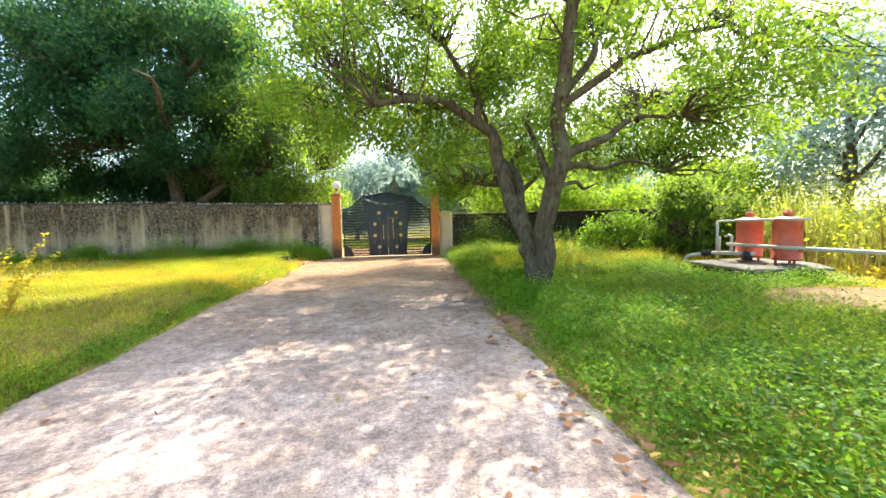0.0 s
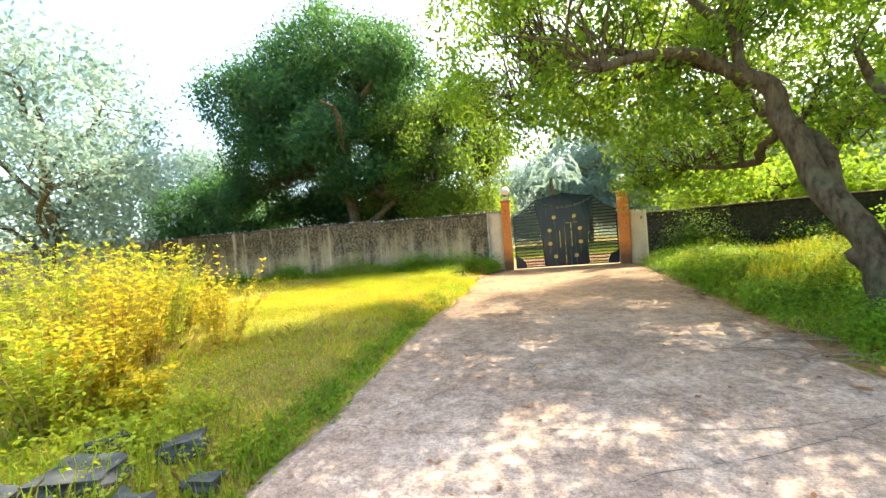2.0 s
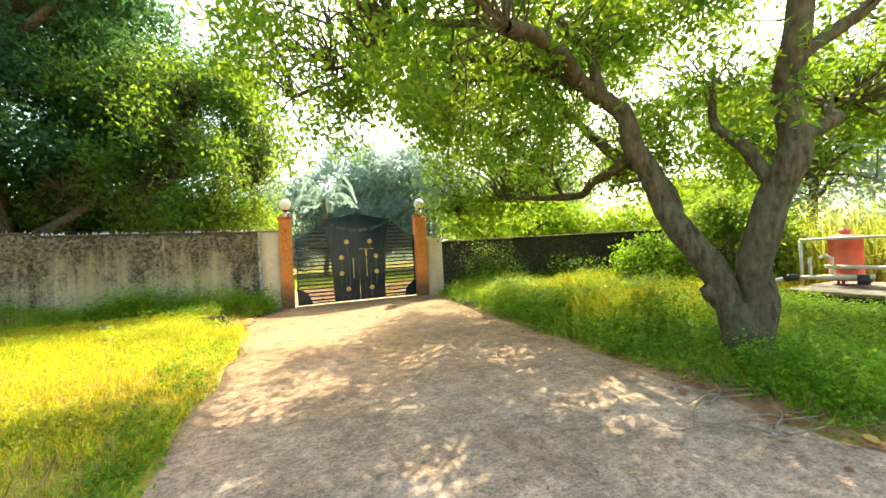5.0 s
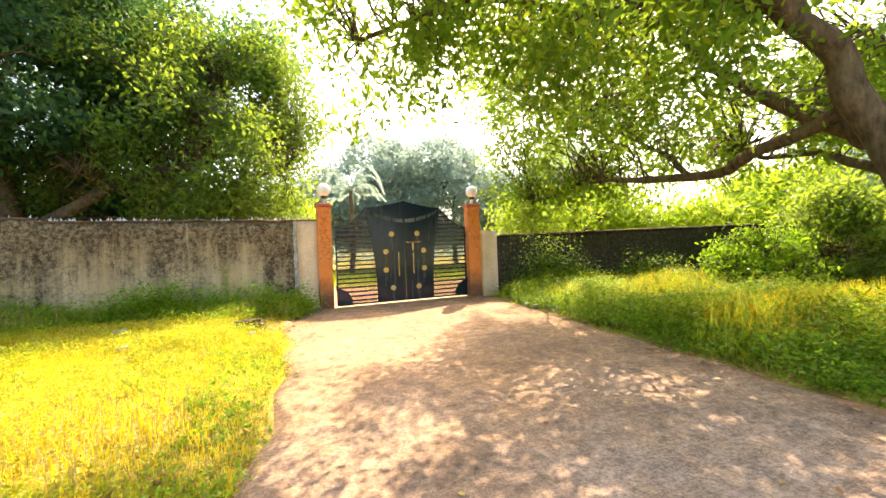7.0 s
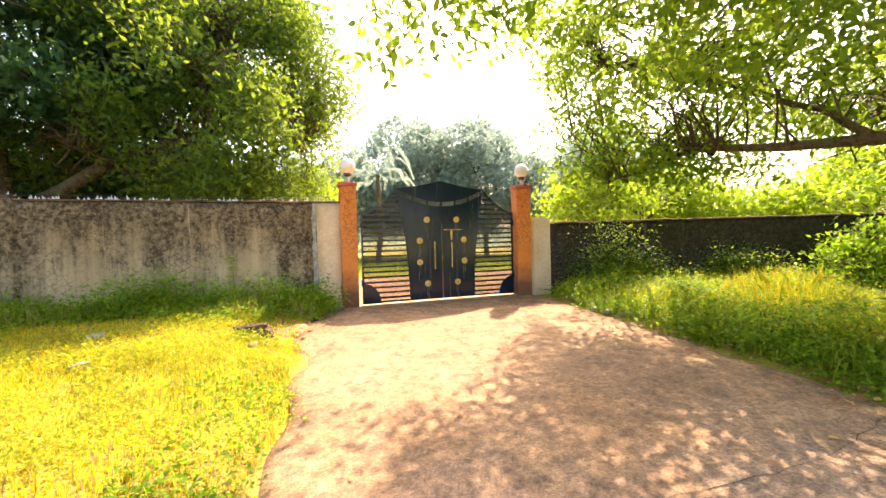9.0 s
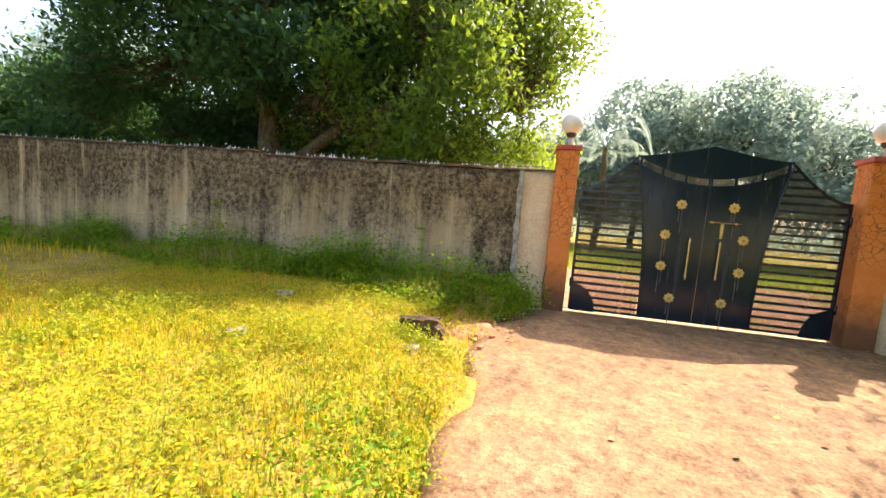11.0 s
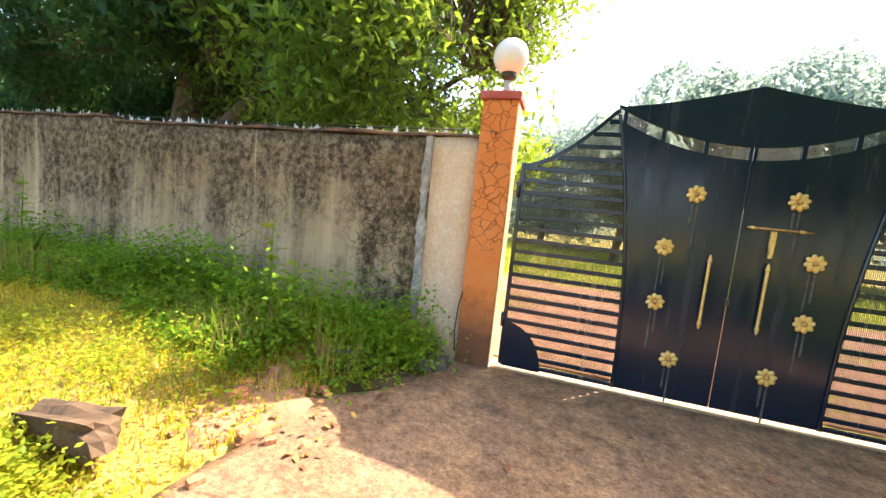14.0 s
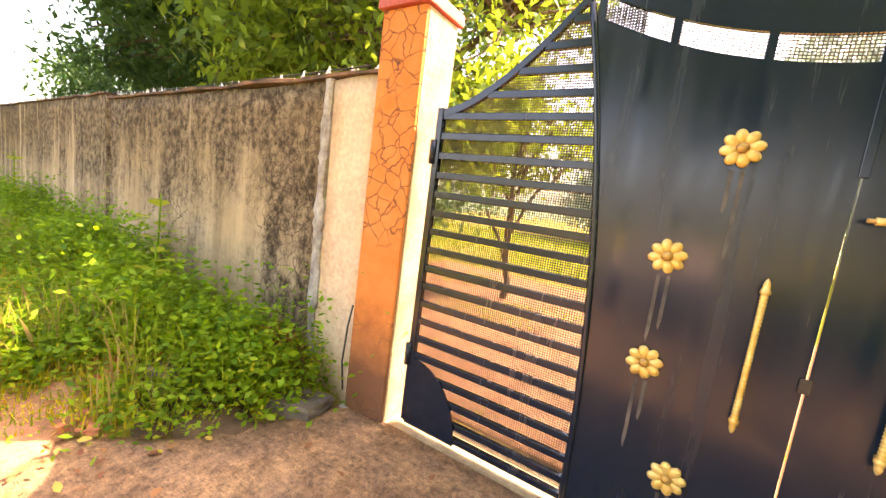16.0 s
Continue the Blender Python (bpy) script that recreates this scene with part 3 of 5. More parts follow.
def globe_lamp(x, y, z):
    e = empty("globe_lamp", (x, y, z), label="white round globe lamp on a short grey post", category="lamp", group="gate lamps")
    bm = bmesh.new()
    bmesh.ops.create_uvsphere(bm, u_segments=32, v_segments=20, radius=0.165, matrix=Matrix.Translation((0, 0, 0.36)))
    part("globe", bm, GLOBE, e, "white plastic globe", True)
    tube("post", [(0, 0, 0), (0, 0, 0.14)], 0.035, PIPE, e, 16)
    tube("collar", [(0, 0, 0.14), (0, 0, 0.17), (0, 0, 0.21)], [0.04, 0.07, 0.075], STEEL, e, 20)
    return e


gate_pillar(-1.84, 16.63, 0, 0.33, "cracked orange painted gate pillar beside the cream wall")
gate_pillar(2.235, 16.46, -8, 0.35, "faded orange gate pillar by the mossy wall")
globe_lamp(-1.82, 16.63, 2.857)
globe_lamp(2.26, 16.46, 2.857)
tube("cable", [(-1.99, 16.44, 0.95), (-2.02, 16.44, 0.8), (-2.03, 16.43, 0.55), (-2.01, 16.44, 0.35)], 0.006, PIPE_BLACK)
tagged(bpy.data.objects["cable"], "thin black cable hanging down the pillar side", "cable")

# ---- gate ----
GY, XC = 16.58, 0.235


def panel_edge(z):
    return 0.775 + 0.27 * max(0.0, (z - 0.3) / 2.45) ** 2.2


def crest(u):
    return 2.77 + 0.18 * max(0.0, 1 - u / 1.04) ** 1.5


def band(u):
    return 2.37 + 0.27 * (u / 1.0) ** 2


def shoulder(u):
    """Top of the slatted wing, u metres from the middle."""
    s = max(0.0, min(1.0, (1.805 - u) / 0.76))
    return 2.21 + 0.53 * s ** 1.6


def sheet(bm, cols, y0, y1):
    """A plate between lower and upper heights along x: cols of (x, low, high)."""
    f = [[bm.verts.new((x, y, z)) for y, z in ((y0, a), (y0, b), (y1, b), (y1, a))] for x, a, b in cols]
    for p, q in zip(f[:-1], f[1:]):
        for k in range(4):
            bm.faces.new((p[k], q[k], q[(k + 1) % 4], p[(k + 1) % 4]))
    bm.faces.new(f[0])
    bm.faces.new(f[-1][::-1])
    bmesh.ops.recalc_face_normals(bm, faces=bm.faces)


def rosette(e, x, z):
    bm = bmesh.new()
    for k in range(8):
        a = k * math.pi / 4 + 0.2
        m = Matrix.Translation((x + 0.046 * math.cos(a), -0.026, z + 0.046 * math.sin(a))) @ Matrix.Rotation(-a, 4, "Y") @ Matrix.Diagonal((0.031, 0.013, 0.0225, 1))
        bmesh.ops.create_uvsphere(bm, u_segments=14, v_segments=8, radius=1, matrix=m)
    bmesh.ops.create_cone(bm, cap_ends=True, segments=24, radius1=0.044, radius2=0.04, depth=0.012, matrix=Matrix.Translation((x, -0.024, z)) @ Matrix.Rotation(math.pi / 2, 4, "X"))
    r = part("rosette", bm, GOLD, e, "gold flower-shaped rosette", True)
    bm = bmesh.new()
    bmesh.ops.create_uvsphere(bm, u_segments=16, v_segments=10, radius=0.021, matrix=Matrix.Translation((x, -0.038, z)) @ Matrix.Diagonal((1, 0.7, 1, 1)))
    part("boss", bm, BRASS, r, "domed brass boss", True)


def turned_rod(e, x, z0, z1):
    n = 120
    pts = [(x, -0.045, z0 + (z1 - z0) * k / n) for k in range(n + 1)]
    rad = []
    for k in range(n + 1):
        u = k / n
        r = 0.0105 + 0.0045 * abs(math.sin(k * 1.05)) - 0.002 * math.sin(u * math.pi)
        if u < 0.05 or u > 0.95:
            r = 0.014 * math.sqrt(max(0.02, min(u, 1 - u) / 0.05))
        if 0.07 <= u < 0.10 or 0.90 < u <= 0.93:
            r = 0.018
        rad.append(r)
    t = tube("pull_handle", pts, rad, GOLD, e, 14, "gold turned pull handle")
    for z in (z0 + 0.09 * (z1 - z0), z0 + 0.91 * (z1 - z0)):
        tube("bracket", [(x, -0.012, z), (x, -0.042, z)], 0.009, BRASS, t, 10)


def gate_leaf(side):
    """One leaf: side -1 carries the west half, +1 the east half."""
    e = empty("gate_leaf", (XC, GY, 0.0), label="black steel gate leaf with slats, mesh and gold rosettes" if side < 0 else "black steel gate leaf with gold latch, slats and mesh",
              category="gate", group="double gate")
    s = side
    zb = 0.275
    # lower sheet, cut in rows so that its outer edge curves
    bm = bmesh.new()
    rows = 26
    prof = []
    for k in range(rows + 1):
        z = zb + (2.60 - zb) * k / rows
        prof.append((panel_edge(z), z))
    vs = {}
    cols = 10
    for k, (w, z) in enumerate(prof):
        for c in range(cols + 1):
            u = 0.004 + (w - 0.004) * c / cols
            zz = zb + (band(u) - zb) * k / rows
            uu = 0.004 + (panel_edge(zz) - 0.004) * c / cols
            for y in (-0.012, 0.012):
                vs[k, c, y] = bm.verts.new((s * uu, y, zb + (band(uu) - zb) * k / rows))
    for k in range(rows):
        for c in range(cols):
            for y in (-0.012, 0.012):
                bm.faces.new([vs[k, c, y], vs[k, c + 1, y], vs[k + 1, c + 1, y], vs[k + 1, c, y]])
    for k in range(rows):
        for c in (0, cols):
            bm.faces.new([vs[k, c, -0.012], vs[k + 1, c, -0.012], vs[k + 1, c, 0.012], vs[k, c, 0.012]])
    for c in range(cols):
        for k in (0, rows):
            bm.faces.new([vs[k, c, -0.012], vs[k, c + 1, -0.012], vs[k, c + 1, 0.012], vs[k, c, 0.012]])
    bmesh.ops.recalc_face_normals(bm, faces=bm.faces)
    part("sheet", bm, BLACK, e)
    bm = bmesh.new()
    sheet(bm, [(s * u, band(u) + 0.10, max(crest(u), band(u) + 0.115)) for u in np.linspace(0.004, 1.045, 26)], -0.012, 0.012)
    part("crest", bm, BLACK, e, "curved crest plate")
    for u in (0.012, 0.335, 0.665, 0.985):
        bm = bmesh.new()
        sheet(bm, [(s * (u + d), band(u + d) - 0.01, band(u + d) + 0.11) for d in (-0.016 if u > 0.1 else -0.008, 0.016)], -0.010, 0.010)
        part("crest_bar", bm, BLACK, e)
    # edge bead of the sheet
    tube("edge_bead", [(s * panel_edge(z), -0.014, z) for z in np.linspace(zb, 2.70, 24)], 0.016, BLACK, e, 10)
    # outer stile, bottom rail and shoulder rail
    bm = bmesh.new()
    box(bm, s * 1.805 - 0.02, s * 1.805 + 0.02, -0.022, 0.022, zb, 2.235, 0.004)
    part("stile", bm, BLACK, e)
    bm = bmesh.new()
    box(bm, min(s * 0.79, s * 1.785), max(s * 0.79, s * 1.785), -0.018, 0.018, zb, zb + 0.035, 0.004)
    part("bottom_rail", bm, BLACK, e)
    bm = bmesh.new()
    sheet(bm, [(s * u, shoulder(u) - 0.025, shoulder(u) + 0.018) for u in np.linspace(1.80, 1.03, 20)], -0.016, 0.016)
    part("shoulder_rail", bm, BLACK, e)
    z = zb + 0.105
    while z < 2.66:
        inner = panel_edge(z) + 0.012
        outer = 1.786
        for u in np.linspace(1.8, 1.0, 60):
            if shoulder(u) - 0.02 > z:
                outer = u
                break
        if outer - inner > 0.06:
            bm = bmesh.new()
            xa, xb = sorted((s * inner, s * min(outer, 1.786)))
            box(bm, xa, xb, -0.014, 0.014, z - 0.019, z + 0.019, 0.003)
            part("slat", bm, BLACK, e)
        z += 0.113
    # woven wire behind the slats
    parts = []
    for u in np.arange(0.80, 1.79, 0.0125):
        zt = shoulder(u) - 0.01 if u > 1.06 else 2.70
        z0 = zb + 0.03
        if u < panel_edge(2.6):
            z0 = max(z0, 0.3)
        r = 0.0022
        for k in range(1):
            lo = z0
            parts.append((np.array([[s * u - r, 0.020, lo], [s * u + r, 0.020, lo], [s * u + r, 0.020, zt], [s * u - r, 0.020, zt],
                                    [s * u - r, 0.023, lo], [s * u + r, 0.023, lo], [s * u + r, 0.023, zt], [s * u - r, 0.023, zt]]),
                          np.array([[0, 1, 2, 3], [4, 5, 6, 7], [0, 3, 7, 4], [1, 2, 6, 5]])))
    for z in np.arange(zb + 0.04, 2.68, 0.0125):
        outer = 1.79
        for u in np.linspace(1.8, 1.0, 60):
            if shoulder(u) - 0.01 > z:
                outer = u
                break
        a, b, r = s * 0.79, s * outer, 0.0022
        parts.append((np.array([[a, 0.0235, z - r], [b, 0.0235, z - r], [b, 0.0235, z + r], [a, 0.0235, z + r],
                                [a, 0.031, z - r], [b, 0.031, z - r], [b, 0.031, z + r], [a, 0.031, z + r]]),
                      np.array([[0, 1, 2, 3], [4, 5, 6, 7], [0, 1, 5, 4], [3, 2, 6, 7]])))
    co, f = join_arrays(parts)
    tagged(arrays("wire_mesh", co, f, STEEL, e), "fine dark wire mesh behind the slats", kind="stuff")
    parts = []
    us = np.linspace(0.0, 1.03, 40)
    for k in range(10):
        for a, c in zip(us[:-1], us[1:]):
            za, zc = band(a) - 0.005 + k * 0.0125, band(c) - 0.005 + k * 0.0125
            parts.append((np.array([[s * a, 0.014, za], [s * c, 0.014, zc], [s * c, 0.020, zc], [s * a, 0.020, za],
                                    [s * a, 0.014, za + 0.003], [s * c, 0.014, zc + 0.003], [s * c, 0.020, zc + 0.003], [s * a, 0.020, za + 0.003]]),
                          np.array([[0, 1, 2, 3], [4, 5, 6, 7], [0, 1, 5, 4], [3, 2, 6, 7]])))
    for u in np.arange(0.01, 1.03, 0.0125):
        z0, z1, r = band(u) - 0.01, band(u) + 0.12, 0.0015
        parts.append((np.array([[s * u - r, 0.021, z0], [s * u + r, 0.021, z0], [s * u + r, 0.021, z1], [s * u - r, 0.021, z1],
                                [s * u - r, 0.024, z0], [s * u + r, 0.024, z0], [s * u + r, 0.024, z1], [s * u - r, 0.024, z1]]),
                      np.array([[0, 1, 2, 3], [4, 5, 6, 7], [0, 3, 7, 4], [1, 2, 6, 5]])))
    co, f = join_arrays(parts)
    tagged(arrays("crest_mesh", co, f, STEEL, e), "fine wire mesh behind the curved openings", kind="stuff")
    # quarter-round corner plate
    bm = bmesh.new()
    ring = [bm.verts.new((s * 1.795, -0.026, zb - 0.01))] + [bm.verts.new((s * (1.795 - 0.37 * math.cos(a)), -0.026, zb - 0.01 + 0.44 * math.sin(a))) for a in np.linspace(0, math.pi / 2, 16)]
    face = bm.faces.new(ring)
    ext = bmesh.ops.extrude_face_region(bm, geom=[face])
    bmesh.ops.translate(bm, verts=[v for v in ext["geom"] if isinstance(v, bmesh.types.BMVert)], vec=(0, 0.010, 0))
    bmesh.ops.recalc_face_normals(bm, faces=bm.faces)
    part("corner_plate", bm, BLACK, e, "quarter-round black corner plate")
    for z in (0.72, 1.98):
        tube("hinge", [(s * 1.825, -0.02, z - 0.07), (s * 1.825, -0.02, z + 0.07)], 0.022, BLACK, e, 12)
    for u, z in ((0.355, 2.065), (0.53, 1.60), (0.535, 1.115), (0.36, 0.63)):
        rosette(e, s * u, z)
        for d in (-0.018, 0.02):
            bm = bmesh.new()
            ln = 0.26 + 0.1 * math.sin(z * 9 + d * 80)
            sheet(bm, [(s * u + d - 0.008, z - 0.10 - ln * 0.9, z - 0.085), (s * u + d, z - 0.1 - ln, z - 0.085), (s * u + d + 0.007, z - 0.10 - ln * 0.8, z - 0.085)], -0.0145, -0.0120)
            part("water_streak", bm, STREAK, e, "pale dried water streak")
    if s < 0:
        turned_rod(e, -0.185, 0.94, 1.58)
        bm = bmesh.new()
        box(bm, -0.012, 0.018, -0.022, -0.0125, 1.98, 2.36, 0.003)
        part("meeting_strip", bm, BLACK, e)
        bm = bmesh.new()
        box(bm, -0.012, 0.018, -0.022, -0.0125, 2.47, 2.94, 0.003)
        part("meeting_strip", bm, BLACK, e)
        bm = bmesh.new()
        box(bm, -0.022, 0.016, -0.024, -0.0125, 1.17, 1.23, 0.006)
        part("catch", bm, STEEL, e, "small worn steel catch")
    else:
        turned_rod(e, 0.225, 0.97, 1.56)
        bm = bmesh.new()
        box(bm, 0.205, 0.245, -0.045, -0.013, 1.68, 1.82, 0.008)
        box(bm, 0.211, 0.239, -0.045, -0.013, 1.60, 1.68, 0.008)
        box(bm, 0.213, 0.237, -0.056, -0.045, 1.63, 1.76, 0.005)
        part("latch_plate", bm, GOLD, e, "gold latch plate")
        t = tube("latch_bar", [(0.03, -0.055, 1.835), (0.47, -0.055, 1.835)], 0.0085, BRASS, e, 12, "sliding brass latch bar")
        for x in (0.07, 0.40):
            tube("guide", [(x - 0.018, -0.055, 1.835), (x + 0.018, -0.055, 1.835)], 0.014, GOLD, t, 12)
    return e


gate_leaf(-1)
gate_leaf(1)
bm = bmesh.new()
box(bm, -1.66, 2.10, 16.49, 16.78, 0.10, 0.238, 0.012)
tagged(obj("gate_sill", bm, DUSTY), "low cream cement sill under the gate", "sill", kind="structure")


# ---- trees ----
def cluster_leaves(centres, per, spread, size, droop=0.3, aspect=0.45, shape=leaf_arrays):
    n = len(centres) * per
    c = np.repeat(centres, per, 0)
    p = c + rng.normal(0, 1, (n, 3)) * spread * np.array([1, 1, 0.75])
    d = rand_dirs(n)
    d[:, 2] -= droop
    up = rand_dirs(n, 1.2)
    L = size * rng.uniform(0.6, 1.25, n)
    return shape(p, d, up, L, L * aspect)


def limb(pts, r0, r1, n=14, sides=8, knots=0.0):
    n = n * 2
    p = smooth_path(pts, n)
    t = np.linspace(0, 1, n)
    ln = np.linalg.norm(np.diff(p, axis=0), axis=1).sum()
    for k in (1.6, 3.3):
        ph = rng.uniform(0, 6.28, 3)
        amp = 0.035 * min(ln, 3.0) / k * np.minimum(1, t * 4)[:, None]
        p = p + amp * np.sin(ln * k * 1.3 * t[:, None] + ph) * np.array([1, 1, 0.8])
    r = (r0 + (r1 - r0) * t ** 1.5) * (1 + knots * rng.normal(0, 1, n))
    return p, r


def twigs_to(centres, skeleton, radius=0.012, share=1.0, sag=0.25):
    """Thin crooked twigs from the nearest limb to the leaf clusters."""
    out = []
    sk = np.concatenate([p for p, _ in skeleton])
    for c in centres:
        if rng.random() > share:
            continue
        d = np.linalg.norm(sk - c, axis=1) + 0.4 * np.maximum(0, sk[:, 2] - c[2])
        q = sk[int(np.argmin(d))]
        ln = np.linalg.norm(c - q)
        w = 0.05 + 0.07 * min(ln, 2.0)
        m1 = q + (c - q) * 0.25 + rng.normal(0, w, 3) + np.array([0, 0, sag * 0.5])
        m2 = q + (c - q) * 0.5 + rng.normal(0, w, 3) + np.array([0, 0, sag * 0.6])
        m3 = q + (c - q) * 0.75 + rng.normal(0, w, 3) + np.array([0, 0, sag * 0.3])
        p = smooth_path([q, m1, m2, m3, c], 9)
        r = np.linspace(radius * (0.7 + 0.5 * ln), 0.003, 9)
        out.append(tube_arrays(p, r, 4))
    return out


def tree(name_label, trunk_mat, leaf_mat, limbs, centres, per, spread, size, twig_share=0.6, twig_r=0.012, group="", droop=0.3):
    e = empty("tree", tuple(limbs[0][0][0]), label=name_label, category="tree", group=group)
    o = np.array(e.location)
    tubes = [tube_arrays(p, r, 10 if r[0] > 0.12 else 7) for p, r in limbs]
    co, f = join_arrays(tubes)
    arrays("trunk", co - o, f, trunk_mat, e, True)
    tw = twigs_to(centres, limbs, twig_r, twig_share)
    if tw:
        co, f = join_arrays(tw)
        tagged(arrays("twig_growth", co - o, f, trunk_mat, e, True), kind="stuff")
    co, f = cluster_leaves(centres, per, spread, size, droop, shape=leaf_arrays if leaf_mat is LEAF else kite_arrays)
    tagged(arrays("crown", co - o, f, leaf_mat, e), kind="stuff")
    return e


def clumpy(n, lo, hi, test, scale=0.6, cut=0.0):
    """Points in a box that pass the test, gathered in clumps."""
    out = []
    lo, hi = np.array(lo, float), np.array(hi, float)
    while len(out) < n:
        p = lo + (hi - lo) * rng.random(3)
        if test(*p) and noise.noise(Vector(p * scale)) + 0.25 * rng.random() > cut:
            out.append(p)
    return np.array(out)


# the large leaning tree beside the drive
TX, TY = 3.1, 7.42
main_limbs = [
    limb([(TX, TY, -0.15), (TX - 0.01, TY, 0.2), (TX - 0.04, TY + 0.02, 0.5), (TX - 0.02, TY, 0.85)], 0.31, 0.19, 12, knots=0.02),
    limb([(TX + 0.04, TY - 0.04, 0.3), (TX + 0.10, TY - 0.1, 1.2), (TX + 0.17, TY - 0.25, 2.0), (TX + 0.2, TY - 0.45, 3.0), (TX + 0.33, TY - 0.6, 4.4), (TX + 0.45, TY - 0.6, 6.4), (TX + 0.7, TY - 0.3, 8.2)], 0.205, 0.07, 26, knots=0.03),
    limb([(TX - 0.06, TY + 0.04, 0.3), (TX - 0.16, TY + 0.27, 1.15), (TX - 0.3, TY + 0.65, 2.0), (TX - 0.45, TY + 1.0, 2.8), (2.5, 8.6, 3.35), (2.15, 8.72, 3.85), (1.6, 8.6, 4.08), (0.8, 8.2, 4.12), (-0.2, 7.75, 3.85)], 0.18, 0.06, 30, knots=0.03),
    limb([(1.95, 8.72, 3.92), (1.7, 9.3, 4.3), (1.1, 9.9, 4.7), (0.3, 10.5, 4.9), (-0.8, 11.2, 4.8), (-1.8, 11.6, 4.4)], 0.09, 0.025, 16, knots=0.05),
    limb([(0.8, 8.2, 4.12), (0.2, 8.9, 4.5), (-0.6, 9.5, 4.7), (-1.3, 10.4, 4.5)], 0.06, 0.02, 14, knots=0.05),
    limb([(2.72, 8.2, 2.45), (2.95, 8.6, 2.62), (3.1, 8.9, 3.0), (3.5, 9.3, 3.15), (3.9, 9.9, 3.6)], 0.07, 0.025, 14, knots=0.06),
    limb([(TX + 0.2, TY - 0.35, 2.45), (TX + 0.9, TY + 0.0, 2.72), (TX + 1.5, TY + 0.2, 2.6), (TX + 2.2, TY + 0.5, 2.78), (TX + 3.2, TY + 0.6, 2.65)], 0.07, 0.02, 16, knots=0.06),
    limb([(TX + 0.22, TY - 0.3, 2.2), (TX + 0.7, TY - 0.1, 2.3), (TX + 1.0, TY + 0.1, 2.15), (TX + 1.4, TY + 0.3, 2.3)], 0.05, 0.018, 10, knots=0.06),
    limb([(TX - 0.02, TY + 0.2, 0.8), (TX - 0.05, TY + 0.6, 1.6), (TX - 0.1, TY + 0.9, 2.3), (TX - 0.3, TY + 1.6, 3.0), (TX - 0.2, TY + 2.4, 3.9), (TX - 0.4, TY + 3.3, 5.0)], 0.14, 0.04, 18, knots=0.03),
    limb([(2.62, 8.45, 2.95), (2.9, 9.5, 2.65), (3.1, 10.6, 2.62), (3.0, 11.7, 2.75), (2.7, 12.7, 2.75), (2.3, 13.6, 2.6)], 0.085, 0.022, 20, knots=0.05),
    limb([(2.25, 8.7, 3.75), (2.1, 8.9, 4.6), (1.7, 9.4, 5.6), (1.2, 10.2, 6.6)], 0.09, 0.03, 12),
    limb([(1.46, 8.75, 4.15), (1.1, 9.6, 4.3), (0.5, 10.6, 4.8), (0.0, 11.6, 5.3)], 0.06, 0.02, 12),
    limb([(TX + 0.2, TY - 0.4, 2.7), (TX + 1.0, TY - 0.5, 3.1), (TX + 2.0, TY - 0.2, 3.5), (TX + 3.2, TY + 0.1, 3.7)], 0.09, 0.02, 14, knots=0.05),
    limb([(TX + 0.18, TY - 0.3, 2.2), (TX + 0.0, TY - 0.1, 2.7), (TX + 0.05, TY + 0.3, 3.1), (TX - 0.2, TY + 0.2, 3.5)], 0.09, 0.035, 10),
    limb([(TX + 0.3, TY - 0.55, 3.9), (TX + 0.9, TY - 0.2, 4.6), (TX + 1.7, TY + 0.5, 5.6), (TX + 2.4, TY + 1.2, 6.6)], 0.08, 0.03, 12),
    limb([(TX + 0.4, TY - 0.6, 5.4), (TX - 0.5, TY - 0.9, 6.2), (TX - 1.7, TY - 1.0, 6.9), (TX - 3.0, TY - 0.6, 7.2)], 0.07, 0.02, 12),
    limb([(TX + 0.3, TY - 0.55, 3.7), (TX + 1.5, TY - 0.9, 4.5), (TX + 3.0, TY - 0.6, 5.1), (TX + 4.8, TY - 0.1, 5.4)], 0.08, 0.02, 14, knots=0.04),
    limb([(TX + 2.0, TY - 0.2, 3.5), (TX + 2.8, TY + 1.0, 4.2), (TX + 3.9, TY + 2.2, 4.7)], 0.04, 0.015, 10, knots=0.04),
    limb([(TX - 0.02, TY + 0.05, 0.62), (TX - 0.16, TY + 0.24, 0.86), (TX - 0.25, TY + 0.36, 1.02)], 0.16, 0.09, 6, knots=0.06),
    limb([(3.1, 10.6, 2.62), (3.5, 11.8, 3.5), (3.6, 13.2, 4.4), (3.3, 14.8, 5.2)], 0.045, 0.018, 12, knots=0.04),
    limb([(2.72, 10.72, 5.0), (2.9, 12.2, 5.9), (3.4, 13.8, 6.4), (3.8, 15.4, 6.6)], 0.04, 0.015, 12),
    limb([(2.9, 12.2, 2.75), (3.3, 13.0, 3.1), (3.6, 13.9, 3.0)], 0.03, 0.012, 8),
    limb([(TX - 0.1, TY + 0.9, 2.2), (TX + 0.5, TY + 1.6, 2.5), (TX + 1.2, TY + 2.6, 2.9), (TX + 2.0, TY + 3.6, 3.2)], 0.06, 0.02, 12, knots=0.05),
]


